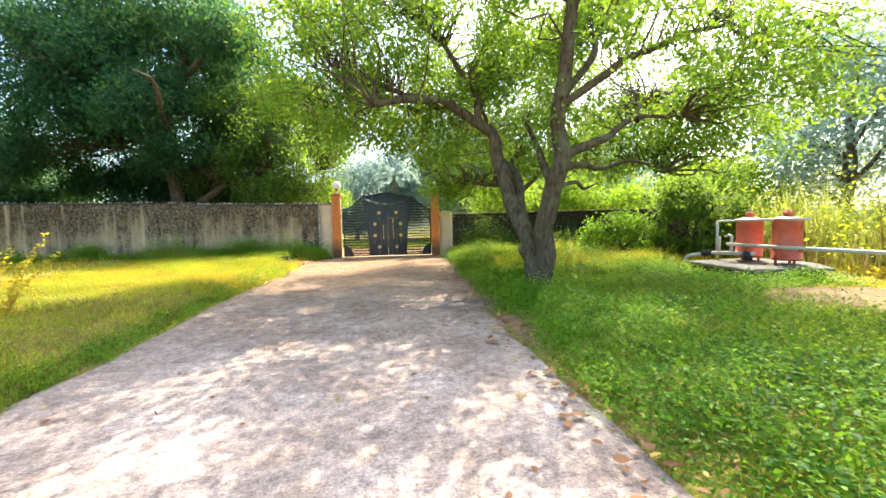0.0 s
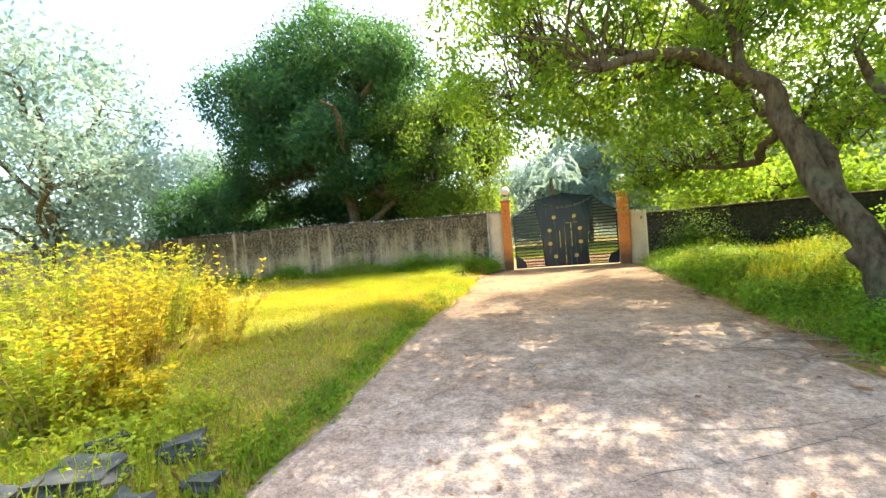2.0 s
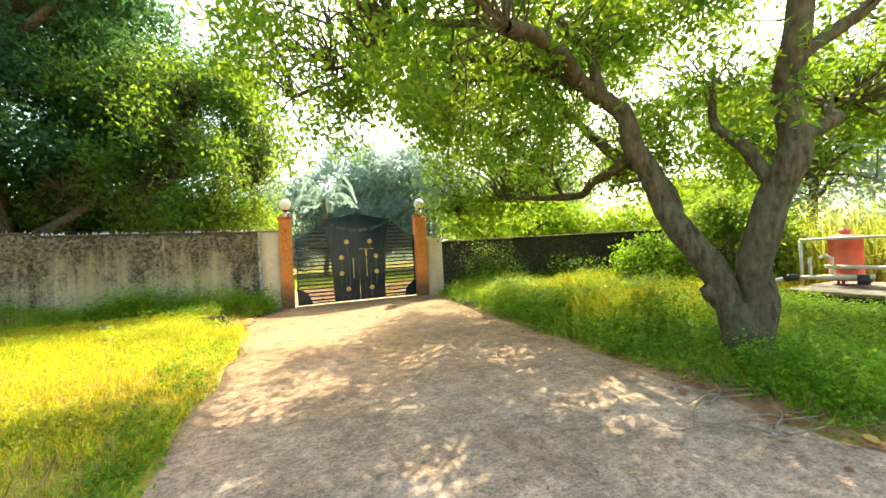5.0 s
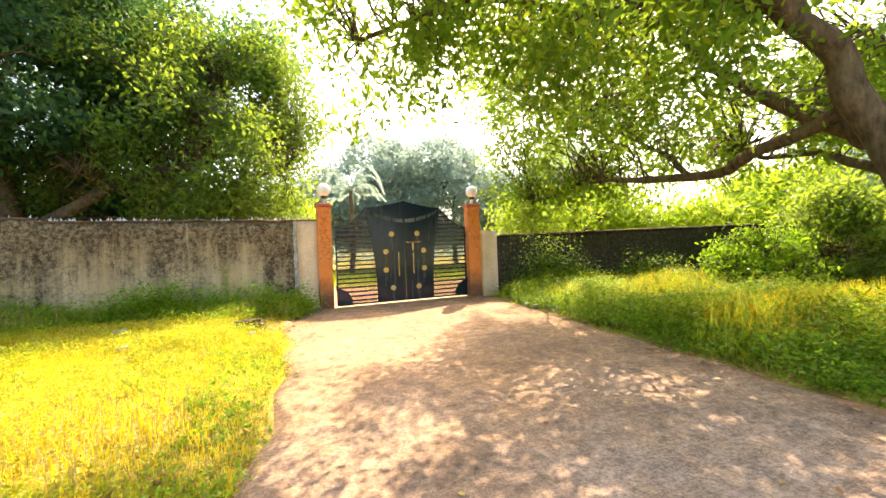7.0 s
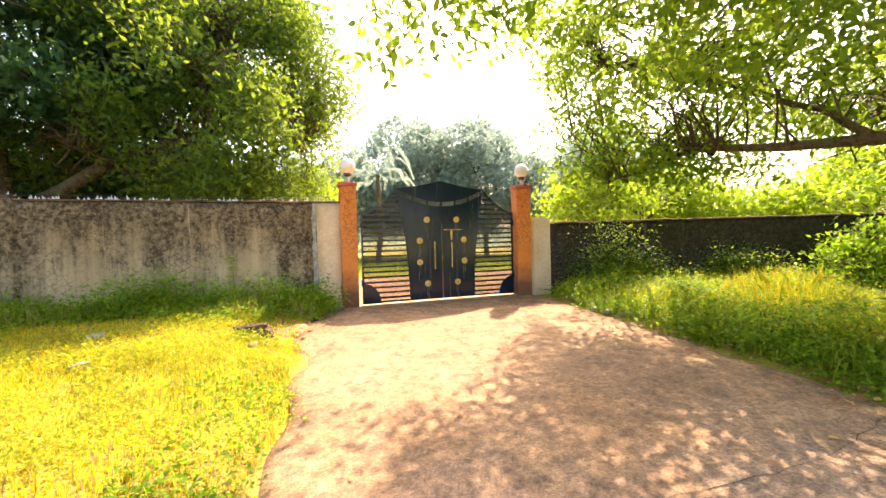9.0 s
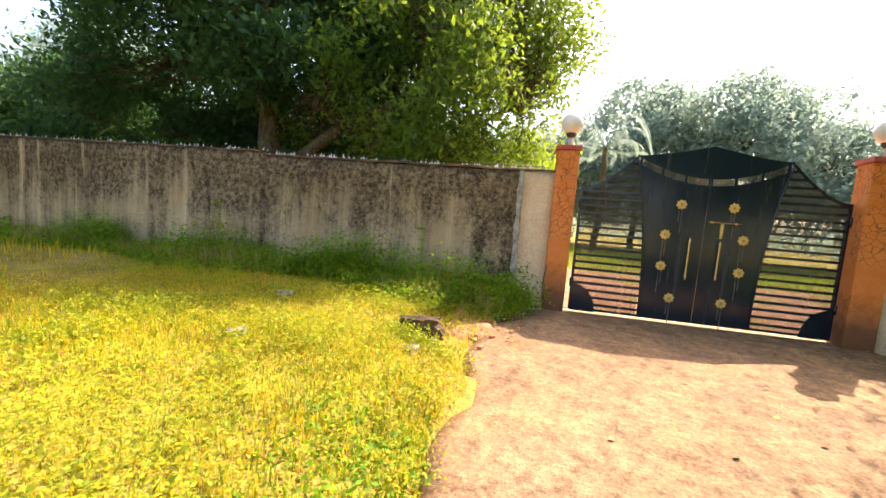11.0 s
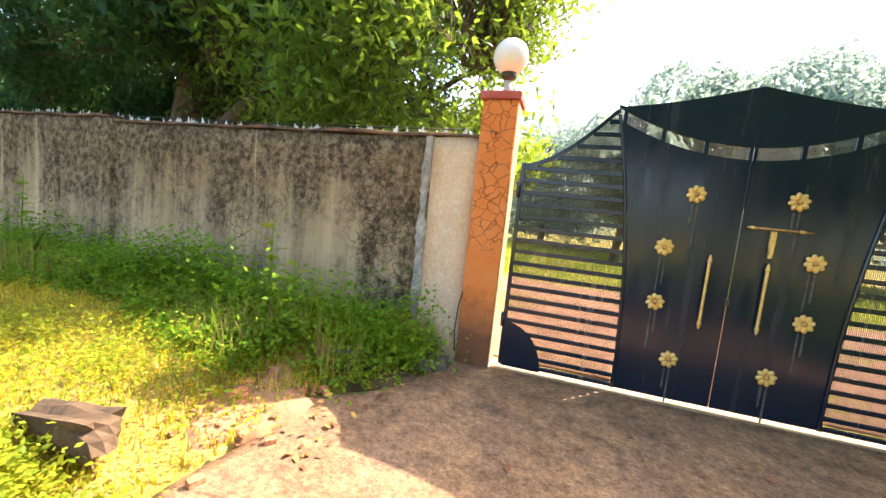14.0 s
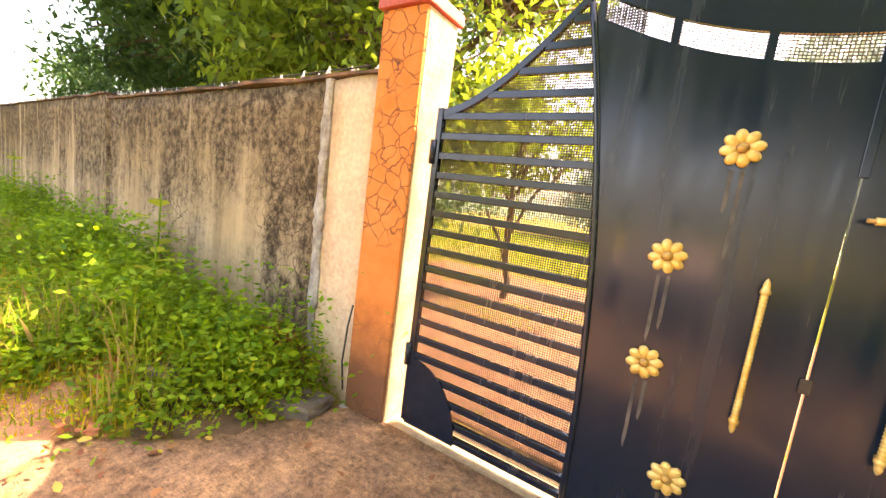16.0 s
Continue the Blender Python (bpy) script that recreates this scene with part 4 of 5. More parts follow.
def main_crown(x, y, z):
    dx, dy = (x - 3.4) / ((6.2 if y < 12.0 else 4.2) if x < 3.4 else 6.2), (y - 10.6) / 7.8
    r = dx * dx + dy * dy
    if r > 1:
        return False
    top = 8.6 * (1 - (0.25 if x < 1 else 0.45) * r)
    low = 2.7
    if x > 1.5 and y > 11.2:
        low = 2.5 if y < 14.3 else 4.0
    if x < -2.6 + (y - 8.0) * 0.60 + (1.2 if y < 13 else 0.4):
        low = max(low, 3.9, 1.7 + 0.52 * (y - 7.6))
    elif x < 1.0:
        low = 3.3
    if y < 6.5:
        low = max(low, 3.8)
    elif x > 6.0:
        low = max(low, 2.9)
    if x < 2.9 and y < 8.5:
        low = max(low, 4.8)
    if y < 7.0 and noise.noise(Vector((x * 0.9 + 7, y * 0.9, z * 0.9))) < 0.0:
        return False
    return low < z < top


centres = clumpy(2900, (-3.3, 4.6, 1.9), (9.7, 18.4, 9.0), main_crown, 0.95, 0.27)
centres = np.vstack([centres, clumpy(330, (-3.0, 7.8, 4.0), (1.4, 12.4, 7.8), main_crown, 0.95, 0.2), clumpy(260, (2.4, 8.4, 4.4), (5.6, 12.2, 7.2), main_crown, 0.95, 0.2)])
# sprays that hang from the limb over the drive
for cx, cy, top, low, k in ((-0.8, 8.4, 4.6, 3.3, 26), (0.2, 8.8, 4.5, 3.5, 22), (1.2, 9.3, 4.2, 3.1, 20), (-1.9, 11.6, 4.5, 3.2, 14), (-1.2, 11.4, 4.8, 3.4, 24), (-0.4, 11.2, 4.9, 3.7, 22), (-1.0, 10.6, 4.9, 3.9, 18), (0.6, 11.3, 5.0, 4.0, 18), (2.3, 13.4, 3.2, 2.05, 26), (2.7, 12.7, 3.0, 2.3, 20), (1.9, 13.0, 3.4, 2.6, 16), (6.5, 5.8, 5.8, 3.7, 40), (7.8, 6.0, 5.8, 3.5, 40), (8.8, 6.8, 5.6, 3.4, 40), (5.6, 6.6, 6.0, 4.1, 34), (9.6, 5.6, 5.6, 3.8, 34), (8.5, 8.5, 5.2, 3.3, 44), (7.5, 7.4, 5.0, 3.2, 44), (9.2, 9.6, 5.2, 3.4, 44), (6.5, 9.5, 4.6, 3.0, 34), (8.2, 10.6, 4.8, 3.2, 34), (6.6, 8.0, 4.2, 2.6, 30), (7.4, 8.8, 4.4, 2.7, 30), (5.4, 9.0, 4.0, 2.6, 24)):
    centres = np.vstack([centres, np.column_stack([rng.normal(cx, 0.35, k), rng.normal(cy, 0.35, k), rng.uniform(low, top, k)])])
tree("large leaning tree with a forked mossy trunk and spreading leafy limbs", BARK, LEAF, main_limbs, centres, 27, 0.175, 0.115, 0.4, 0.013)


def dome(cx, cy, rx, ry_, z0, z1, lobes=0.18, seed=0.0, skirt=0.0):
    """Test for a lobed crown. skirt: height under which the side to the yard is bare."""
    def test(x, y, z):
        if z < skirt + 0.7 * math.sin(x * 0.9) and y < cy + 0.6:
            return False
        a = math.atan2(y - cy, x - cx)
        k = 1 + lobes * math.sin(a * 3 + seed + z) + lobes * 0.6 * math.sin(a * 7 + seed * 2 - z * 1.3)
        u = (z - z0) / (z1 - z0)
        w = math.sqrt(max(0.0, 1 - max(0.0, u * 1.35 - 0.35) ** 2)) * (0.72 + 0.28 * min(1, u * 3))
        d = math.hypot((x - cx) / rx, (y - cy) / ry_) / (k * w + 1e-6)
        return 0.35 < d < 1 or (d <= 0.35 and u > 0.6)
    return test


def broad_tree(label, x, y, h, rx, ry_, z0, n, per, spread, size, mat, share=0.2, group="", lean=(0, 0), seed=0.0, trunk=0.22, droop=0.3, skirt=0.0):
    g = float(gz(x, y))
    lx, ly = lean
    limbs = [limb([(x, y, g - 0.2), (x + lx * 0.2, y + ly * 0.2, h * 0.2), (x + lx * 0.6, y + ly * 0.6, h * 0.5), (x + lx, y + ly, h * 0.82)], trunk, trunk * 0.25, 14)]
    for k in range(7):
        a = k * 2.4 + seed
        b = h * (0.16 + 0.07 * k)
        R = rx * (0.85 - 0.07 * k)
        limbs.append(limb([(x + lx * 0.3, y + ly * 0.3, b), (x + R * 0.35 * math.cos(a), y + R * 0.35 * math.sin(a), b + h * 0.10),
                           (x + R * 0.7 * math.cos(a + 0.2), y + R * 0.7 * math.sin(a + 0.2), b + h * 0.17), (x + R * math.cos(a + 0.1), y + R * math.sin(a + 0.1), b + h * 0.2)], trunk * 0.45, 0.03, 12))
    c = clumpy(n, (x - rx * 1.4, y - ry_ * 1.4, z0), (x + rx * 1.4, y + ry_ * 1.4, h), dome(x + lx, y + ly, rx, ry_, z0, h, seed=seed, skirt=skirt), 0.62 if rx > 2.5 else 1.1, 0.10 if mat is LEAF_HAZED else 0.15)
    return tree(label, BARK, mat, limbs, c, per, spread, size, share, 0.014, group, droop)


broad_tree("huge dark evergreen tree rising behind the boundary wall", -8.7, 18.9, 13.6, 6.6, 4.2, 2.5, 8200, 18, 0.36, 0.20, LEAF_DARK, 0.12, "trees beyond the wall", lean=(-1.4, 1.6), trunk=0.34, skirt=4.7)
broad_tree("dense green tree overhanging the wall near the gate", -5.2, 20.0, 8.6, 3.4, 3.0, 2.3, 2000, 26, 0.27, 0.145, LEAF_MID, 0.45, "trees beyond the wall", seed=1.3, lean=(0.3, -0.5), trunk=0.18)
broad_tree("slender yellow-green sapling behind the gate pillar", -2.6, 20.4, 4.3, 1.0, 0.9, 2.0, 150, 22, 0.2, 0.13, LEAF_BRIGHT, 0.5, "trees beyond the wall", seed=2.4, trunk=0.06)
# thickets added to keep the space under the evergreen as dark as its shade
broad_tree("added dark thicket that closes the gaps under the evergreen", -12.6, 22.6, 5.6, 4.2, 1.5, 1.2, 1300, 18, 0.34, 0.2, LEAF_DARK, 0.1, "thickets beyond the wall", seed=0.6, trunk=0.08)
broad_tree("added dark thicket that closes the gaps under the evergreen", -7.2, 23.0, 5.2, 3.6, 1.4, 1.2, 1000, 18, 0.34, 0.2, LEAF_DARK, 0.1, "thickets beyond the wall", seed=1.7, trunk=0.08)
broad_tree("rounded green tree behind the far wall", -19.5, 22.5, 6.5, 4.4, 3.0, 1.4, 1500, 20, 0.42, 0.24, LEAF_DARK, 0.1, "trees beyond the wall", seed=2.2)
broad_tree("tall pale hazy tree far beyond the wall", -24.0, 27.0, 9.8, 4.2, 3.6, 3.0, 900, 18, 0.5, 0.32, LEAF_HAZED, 0.1, "trees beyond the wall", seed=0.7)
broad_tree("tall airy tree at the edge of the yard", -17.5, 12.5, 10.5, 3.6, 3.6, 2.2, 900, 20, 0.42, 0.24, LEAF_HAZED, 0.25, "trees in the yard", seed=3.1, trunk=0.2)
broad_tree("tall haze-paled tree across the lane", 10.5, 36.0, 11.0, 5.4, 4.0, 2.0, 1900, 18, 0.42, 0.34, LEAF_HAZED, 0.15, "trees across the lane", seed=0.4)
broad_tree("tall haze-paled tree across the lane", 17.5, 31.0, 9.0, 4.8, 4.0, 2.0, 1300, 18, 0.5, 0.36, LEAF_HAZED, 0.15, "trees across the lane", seed=1.9)
broad_tree("tall haze-paled tree across the lane", 5.0, 39.0, 11.6, 4.8, 4.0, 2.0, 1700, 18, 0.45, 0.36, LEAF_HAZED, 0.1, "trees across the lane", seed=3.4)
broad_tree("tall haze-paled tree across the lane", 24.0, 38.0, 12.0, 5.5, 4.0, 2.0, 700, 18, 0.55, 0.38, LEAF_HAZED, 0.1, "trees across the lane", seed=4.4)
broad_tree("haze-paled rounded tree across the lane", -2.5, 40.0, 8.6, 4.5, 4.0, 1.0, 1000, 18, 0.6, 0.34, LEAF_HAZED, 0.1, "trees across the lane", seed=2.7)
broad_tree("bright green tree behind the mossy wall", 8.0, 18.5, 3.9, 3.4, 2.4, 1.2, 1100, 20, 0.34, 0.19, LEAF_BRIGHT, 0.25, "trees beyond the wall", seed=0.9, trunk=0.12)
broad_tree("bright green tree behind the mossy wall", 13.5, 15.0, 4.0, 3.2, 2.6, 1.0, 900, 20, 0.34, 0.2, LEAF_BRIGHT, 0.25, "trees beyond the wall", seed=2.0, trunk=0.12)
broad_tree("tall hazy tree behind the water tanks", 18.5, 13.0, 9.5, 3.4, 3.4, 2.6, 800, 20, 0.42, 0.26, LEAF_HAZED, 0.2, "trees in the yard", seed=1.1, trunk=0.22)
broad_tree("tall tree by the far side of the yard", 26.0, 6.0, 5.2, 4.0, 4.5, 0.8, 700, 18, 0.5, 0.3, LEAF_HAZED, 0.15, "trees in the yard", seed=2.9)
broad_tree("small green shrub beyond the large tree", 8.0, 12.2, 1.9, 1.3, 1.0, 0.15, 420, 20, 0.18, 0.11, WEED, 0.5, "yard shrubs", seed=0.2, trunk=0.04)
broad_tree("dense dark green shrub beside the tank pipes", 10.5, 11.7, 3.0, 1.9, 1.3, 0.15, 1000, 20, 0.22, 0.13, LEAF_MID, 0.4, "yard shrubs", seed=1.0, trunk=0.06)


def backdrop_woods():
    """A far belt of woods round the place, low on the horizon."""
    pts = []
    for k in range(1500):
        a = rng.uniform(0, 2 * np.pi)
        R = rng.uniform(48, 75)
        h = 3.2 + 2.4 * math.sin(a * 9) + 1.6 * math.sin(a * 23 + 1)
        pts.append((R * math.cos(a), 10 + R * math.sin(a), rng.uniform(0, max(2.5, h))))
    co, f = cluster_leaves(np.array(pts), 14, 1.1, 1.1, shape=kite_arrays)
    tagged(arrays("far_woods", co, f, LEAF_HAZED), "far belt of hazy green woods", "woods", kind="stuff")


backdrop_woods()


def palm(x, y, h):
    e = empty("palm_tree", (x, y, 0.0), label="slender palm with arching fronds across the lane", category="palm tree")
    p, r = limb([(0, 0, 0), (0.2, 0, h * 0.5), (0.1, 0, h)], 0.16, 0.10, 10)
    co, f = tube_arrays(p, r, 10)
    arrays("trunk", co, f, BARK, e, True)
    for k in range(15):
        a = k * 2.4
        rise = 1.5 - 0.13 * k
        ln = 2.0
        spine = smooth_path([(0.1, 0, h), (0.1 + 0.45 * ln * math.cos(a), 0.45 * ln * math.sin(a), h + rise), (0.1 + ln * 0.8 * math.cos(a), ln * 0.8 * math.sin(a), h + rise * 0.7), (0.1 + ln * math.cos(a), ln * math.sin(a), h + rise * 0.3 - 0.5)], 26)
        parts = [tube_arrays(spine, np.linspace(0.025, 0.006, 26), 4)]
        co, f = parts[0]
        side = np.array([-math.sin(a), math.cos(a), 0])
        b, d = [], []
        for i in range(3, 26):
            for s in (-1, 1):
                b.append(spine[i])
                d.append(s * side * 0.9 + (spine[i] - spine[i - 1]) * 6 + np.array([0, 0, -0.35]))
        L = np.full(len(b), 0.5) * np.repeat(np.sin(np.linspace(0.5, 2.7, 23)), 2)
        lc, lf = leaf_arrays(np.array(b), np.array(d), np.tile([0, 0, 1.0], (len(b), 1)), L, np.full(len(b), 0.045))
        fr = arrays("frond", lc, lf, LEAF_HAZED, e)
        arrays("rib", co, f, LEAF_HAZED, fr, True)


palm(0.9, 29.5, 5.2)


# ---- grass, weeds and climbers ----
def scatter(n, x0, x1, y0, y1, test=None):
    out = np.empty((0, 2))
    while len(out) < n:
        p = np.column_stack([rng.uniform(x0, x1, n), rng.uniform(y0, y1, n)])
        if test is not None:
            p = p[test(p[:, 0], p[:, 1])]
        out = np.vstack([out, p])
    return out[:n]


def ground_z(p):
    return soil(p[:, 0], p[:, 1]) - 0.03 + 0.025 * wob(p[:, 0], p[:, 1], 1.1)


def grass(name, p, hmin, hmax, width, mat, label, lean=0.45):
    n = len(p)
    b = np.column_stack([p, ground_z(p)])
    a = rng.uniform(0, 2 * np.pi, n)
    ln = np.column_stack([np.cos(a), np.sin(a), np.zeros(n)]) * (rng.random(n) * lean)[:, None]
    patch = 0.75 + 0.35 * wob(p[:, 0], p[:, 1], 0.9)
    co, f = blade_arrays(b, ln, rng.uniform(hmin, hmax, n) * patch, rng.uniform(0.6, 1.3, n) * width)
    return tagged(arrays(name, co, f, mat), label, "grass", kind="stuff")


def weeds(name, p, height, leaf, mat, label, per=16, spread=0.10, taper=None):
    """Low leafy plants: a few stems with leaves along them."""
    n = len(p)
    base = np.column_stack([p, ground_z(p)])
    H = height * rng.uniform(0.5, 1.2, n) * np.clip(0.75 + 0.55 * wob(p[:, 0], p[:, 1], 1.3), 0.3, 1.3)
    if taper is not None:
        H = H * taper(p[:, 0], p[:, 1])
    top = base + np.column_stack([rng.normal(0, 0.25, (n, 2)) * H[:, None], H])
    u = rng.uniform(0.15, 1.0, (n, per))
    c = base[:, None] + (top - base)[:, None] * u[..., None] + rng.normal(0, 1, (n, per, 3)) * spread * np.array([1, 1, 0.4])
    d = rand_dirs(n * per)
    d[:, 2] = np.abs(d[:, 2]) * 0.4
    L = leaf * rng.uniform(0.6, 1.3, n * per)
    co, f = kite_arrays(c.reshape(-1, 3), d, rand_dirs(n * per, 2.0), L, L * 0.55)
    return tagged(arrays(name, co, f, mat), label, "weeds", kind="stuff")


def west(x, y):
    return x < road_left(y) - 0.02


def east(x, y):
    """East of the drive, clear of the trodden strip along its edge."""
    return x > road_right(y) + 0.06 + 0.16 * (wob(x, y, 1.7) + 1) * np.clip((10 - y) / 6, 0.15, 1) * np.clip((y - 3.2) / 1.6, 0.1, 1)


def west_lit(x, y):
    return west(x, y) & (y < wy(x) - 0.2)


def east_yard(x, y):
    return east(x, y) & (y < ry(x) - 0.1) & ~((x > 6.3) & (x < 10.6) & (y > 6.35) & (y < 9.7)) & ~(((x - 8.2) / 1.9) ** 2 + ((y - 5.3) / 1.1) ** 2 < 1)


# lawn light is in the blade colours: yellow where sunlit, olive where shaded
grass("grass_lawn", scatter(42000, -9, -2.4, 8.3, 16.0, west_lit), 0.04, 0.12, 0.010, GRASS, "short yellow sunlit grass")
grass("grass_lawn", scatter(17000, -9, -2.4, 2.5, 9.5, west_lit), 0.04, 0.15, 0.010, GRASS_G, "short shaded olive grass along the drive edge", 0.8)
grass("grass_lawn", scatter(9000, -9, -2.4, 2.5, 9.5, west_lit), 0.04, 0.15, 0.009, GRASS, "short yellowed grass along the drive edge", 0.9)
weeds("weeds", scatter(1500, -7.5, -3.2, 2.6, 9.5, west_lit), 0.11, 0.034, BUSH, "small olive weeds in the shaded grass", 20, 0.10)
grass("grass_lawn", scatter(13000, -9, -2.4, 8.3, 16.0, lambda x, y: west_lit(x, y) & (wob(x, y, 0.7) + 0.12 * (y - 12) > 0.05)), 0.05, 0.14, 0.010, GRASS_G, "olive patches in the sunlit grass")
grass("grass_lawn", scatter(16000, -24, -9, 3, 17.0, west_lit), 0.08, 0.25, 0.02, GRASS, "yellow grass towards the far wall")
grass("grass_lawn", scatter(3500, -9, -3, 9, 16.0, west_lit), 0.08, 0.2, 0.007, DRY, "dry straw stalks in the grass")
grass("grass_lawn", scatter(9500, -8, -3.3, 2.5, 9.5, west_lit), 0.08, 0.22, 0.007, DRY, "tousled dry straw near the drive edge", 1.1)
grass("grass_verge", scatter(26000, 1.6, 8, 0, 9.5, east_yard), 0.05, 0.24, 0.010, GRASS_G, "ragged green verge grass under the tree", 0.8)
grass("grass_verge", scatter(9000, 2.2, 8, 9, 15.9, east_yard), 0.2, 0.62, 0.010, GRASS_G, "tall green grass by the mossy wall", 0.6)
grass("grass_verge", scatter(9000, 2.9, 8, 8.8, 15.4, east_yard), 0.25, 0.7, 0.009, GRASS, "tall yellow seeding grass by the mossy wall", 0.5)
grass("grass_yard", scatter(22000, 8, 24, -2, 12.5, east_yard), 0.10, 0.40, 0.022, GRASS, "rough yellow grass behind the tanks")
grass("grass_yard", scatter(8000, 11.0, 20, 1, 13, east_yard), 1.2, 2.9, 0.022, REED, "tall pale reeds behind the tanks")
grass("grass_yard", scatter(4000, 10.6, 19, 1, 12, east_yard), 0.6, 1.9, 0.018, DRY, "tall dry straw reeds behind the tanks")
grass("grass_yard", scatter(1600, 6.3, 10.2, 4.2, 6.5), 0.03, 0.12, 0.012, GRASS, "sparse grass on the bare earth")
grass("grass_lane", scatter(16000, -14, 16, 22.5, 34), 0.08, 0.4, 0.03, GRASS_G, "grass beyond the lane")
grass("grass_lane", scatter(5000, -6, 6, 16.9, 22.5, lambda x, y: np.abs(wob(x, y, 0.8)) > 0.62), 0.04, 0.12, 0.015, GRASS_G, "sparse grass on the lane")


def wall_foot(x, y):
    return (y < wy(x) - 0.02) & (y > wy(x) - 1.35 - 0.35 * wob(x, y * 0, 0.8)) & west(x, y) & (x < -2.3) & ~((x > -3.35) & (y < 15.42 + 0.15 * wob(x, y, 3.0)))


def to_wall(x, y):
    return np.clip(1.5 - (wy(x) - y), 0.28, 1.0) * (0.85 + 0.35 * wob(x, y, 2.6))


weeds("weeds", scatter(2200, -12, -2.2, 14.6, 17.2, wall_foot), 0.54, 0.052, WEED, "lush green weeds along the wall foot", 40, 0.13, to_wall)
weeds("weeds", scatter(420, -12, -2.2, 15.2, 17.2, lambda x, y: wall_foot(x, y) & (y > wy(x) - 0.9) & (wob(x, y, 1.9) > -0.1)), 0.95, 0.058, WEED, "taller green weeds against the wall", 84, 0.16)
weeds("weeds", scatter(700, -9, -2.3, 14.8, 17.0, wall_foot), 0.6, 0.036, BUSH, "yellowing weeds along the wall foot", 34, 0.12, to_wall)
grass("grass_tuft", scatter(3200, -12, -2.2, 14.6, 17.0, wall_foot), 0.2, 0.6, 0.006, GRASS_G, "thin grass among the wall-foot weeds", 0.6)
grass("grass_tuft", scatter(1100, -12, -2.6, 14.4, 16.6, lambda x, y: wall_foot(x, y) & (y < wy(x) - 0.95)), 0.2, 0.5, 0.007, DRY, "dry straw stalks fringing the wall-foot weeds", 0.5)
weeds("weeds", scatter(900, -30, -12, 15.0, 18.2, wall_foot), 0.5, 0.10, WEED, "green weeds along the far wall foot", 20, 0.15)
weeds("weeds", scatter(1500, 1.65, 3.8, 0.0, 9.0, lambda x, y: east(x, y) & (x < road_right(y) + 1.9)), 0.22, 0.045, WEED, "low broad-leaved green weeds on the verge", 24, 0.12)
weeds("weeds", scatter(520, 1.7, 3.4, 0.0, 15.0, lambda x, y: east(x, y) & (x < road_right(y) + 0.75) & (wob(x, y, 1.4) > -0.2)), 0.36, 0.045, WEED, "ragged green weeds along the drive edge", 40, 0.13)
weeds("weeds", scatter(1500, 3.0, 8.5, 1.0, 9.5, east_yard), 0.24, 0.046, WEED, "low green weeds round the large tree", 24, 0.14)
weeds("weeds", scatter(360, 2.6, 8.5, 1.5, 9.5, lambda x, y: east_yard(x, y) & (wob(x, y, 0.9) > 0.1)), 0.36, 0.04, BUSH, "yellow-green weed clumps round the large tree", 30, 0.14)
weeds("weeds", scatter(1900, 2.2, 6.5, 8.6, 16.0, east_yard), 0.46, 0.058, WEED, "leafy weeds between drive and mossy wall", 28, 0.13)
weeds("weeds", scatter(1700, 2.5, 8, 8.5, 15.6, east_yard), 0.52, 0.048, BUSH, "yellow-green weeds between drive and mossy wall", 28, 0.13)
weeds("weeds", scatter(420, 3.2, 10.5, 12.0, 16.0, lambda x, y: (y < ry(x) - 0.05) & (y > ry(x) - 0.7) & (wob(x, y, 1.2) > -0.3)), 1.15, 0.06, LEAF_MID, "dark leafy growth against the mossy wall", 60, 0.16)
weeds("weeds", scatter(330, 6.2, 9.4, 6.2, 7.3), 0.26, 0.05, WEED, "green weeds round the tank platform", 24, 0.13)
# the darker leaf colour here paints the shaded gaps between the verge plants
weeds("weeds", scatter(620, 1.8, 7.5, 0.5, 9.0, lambda x, y: east_yard(x, y) & (wob(x, y, 1.6) > 0.0)), 0.28, 0.05, LEAF_MID, "dark green broad-leaved weeds as shaded gaps of the verge", 26, 0.12)
weeds("weeds", scatter(170, -4.6, -3.3, 4.2, 9.0, lambda x, y: west_lit(x, y) & (x > road_left(y) - 0.35)), 0.12, 0.04, WEED, "small green tufts along the drive edge", 26, 0.08)
weeds("weeds", scatter(330, 6.0, 7.5, 6.8, 9.6), 0.28, 0.05, WEED, "green weeds beside the tank platform", 24, 0.13)
weeds("weeds", scatter(420, 7.0, 13.0, 1.5, 7.4, east_yard), 0.30, 0.08, WEED_Y, "sunlit yellow-green weeds by the tanks", 20, 0.14)
weeds("weeds", scatter(2800, -8.0, -2.7, 9.0, 15.4, west_lit), 0.12, 0.026, WEED_Y, "small sunlit yellow weeds in the grass", 18, 0.08)
weeds("weeds", scatter(1100, -8.5, -2.8, 8.6, 15.2, lambda x, y: west_lit(x, y) & (wob(x, y, 1.5) > 0.0)), 0.16, 0.03, BUSH, "olive weed clumps in the sunlit grass", 24, 0.09)
weeds("weeds", scatter(300, -7.0, -2.9, 11.2, 14.8, lambda x, y: west_lit(x, y) & (wob(x, y, 2.3) > -0.1)), 0.22, 0.042, BUSH, "leafy olive weeds standing in the sunlit grass", 26, 0.08)
weeds("weeds", scatter(380, -3.7, -2.8, 3.0, 12.5, west_lit), 0.10, 0.045, WEED, "small weeds along the drive edge", 18, 0.07)
weeds("weeds", scatter(1100, 11.0, 20.0, 1.5, 13.0, east_yard), 2.3, 0.11, BUSH, "tall yellow-green bushes behind the tanks", 40, 0.30)


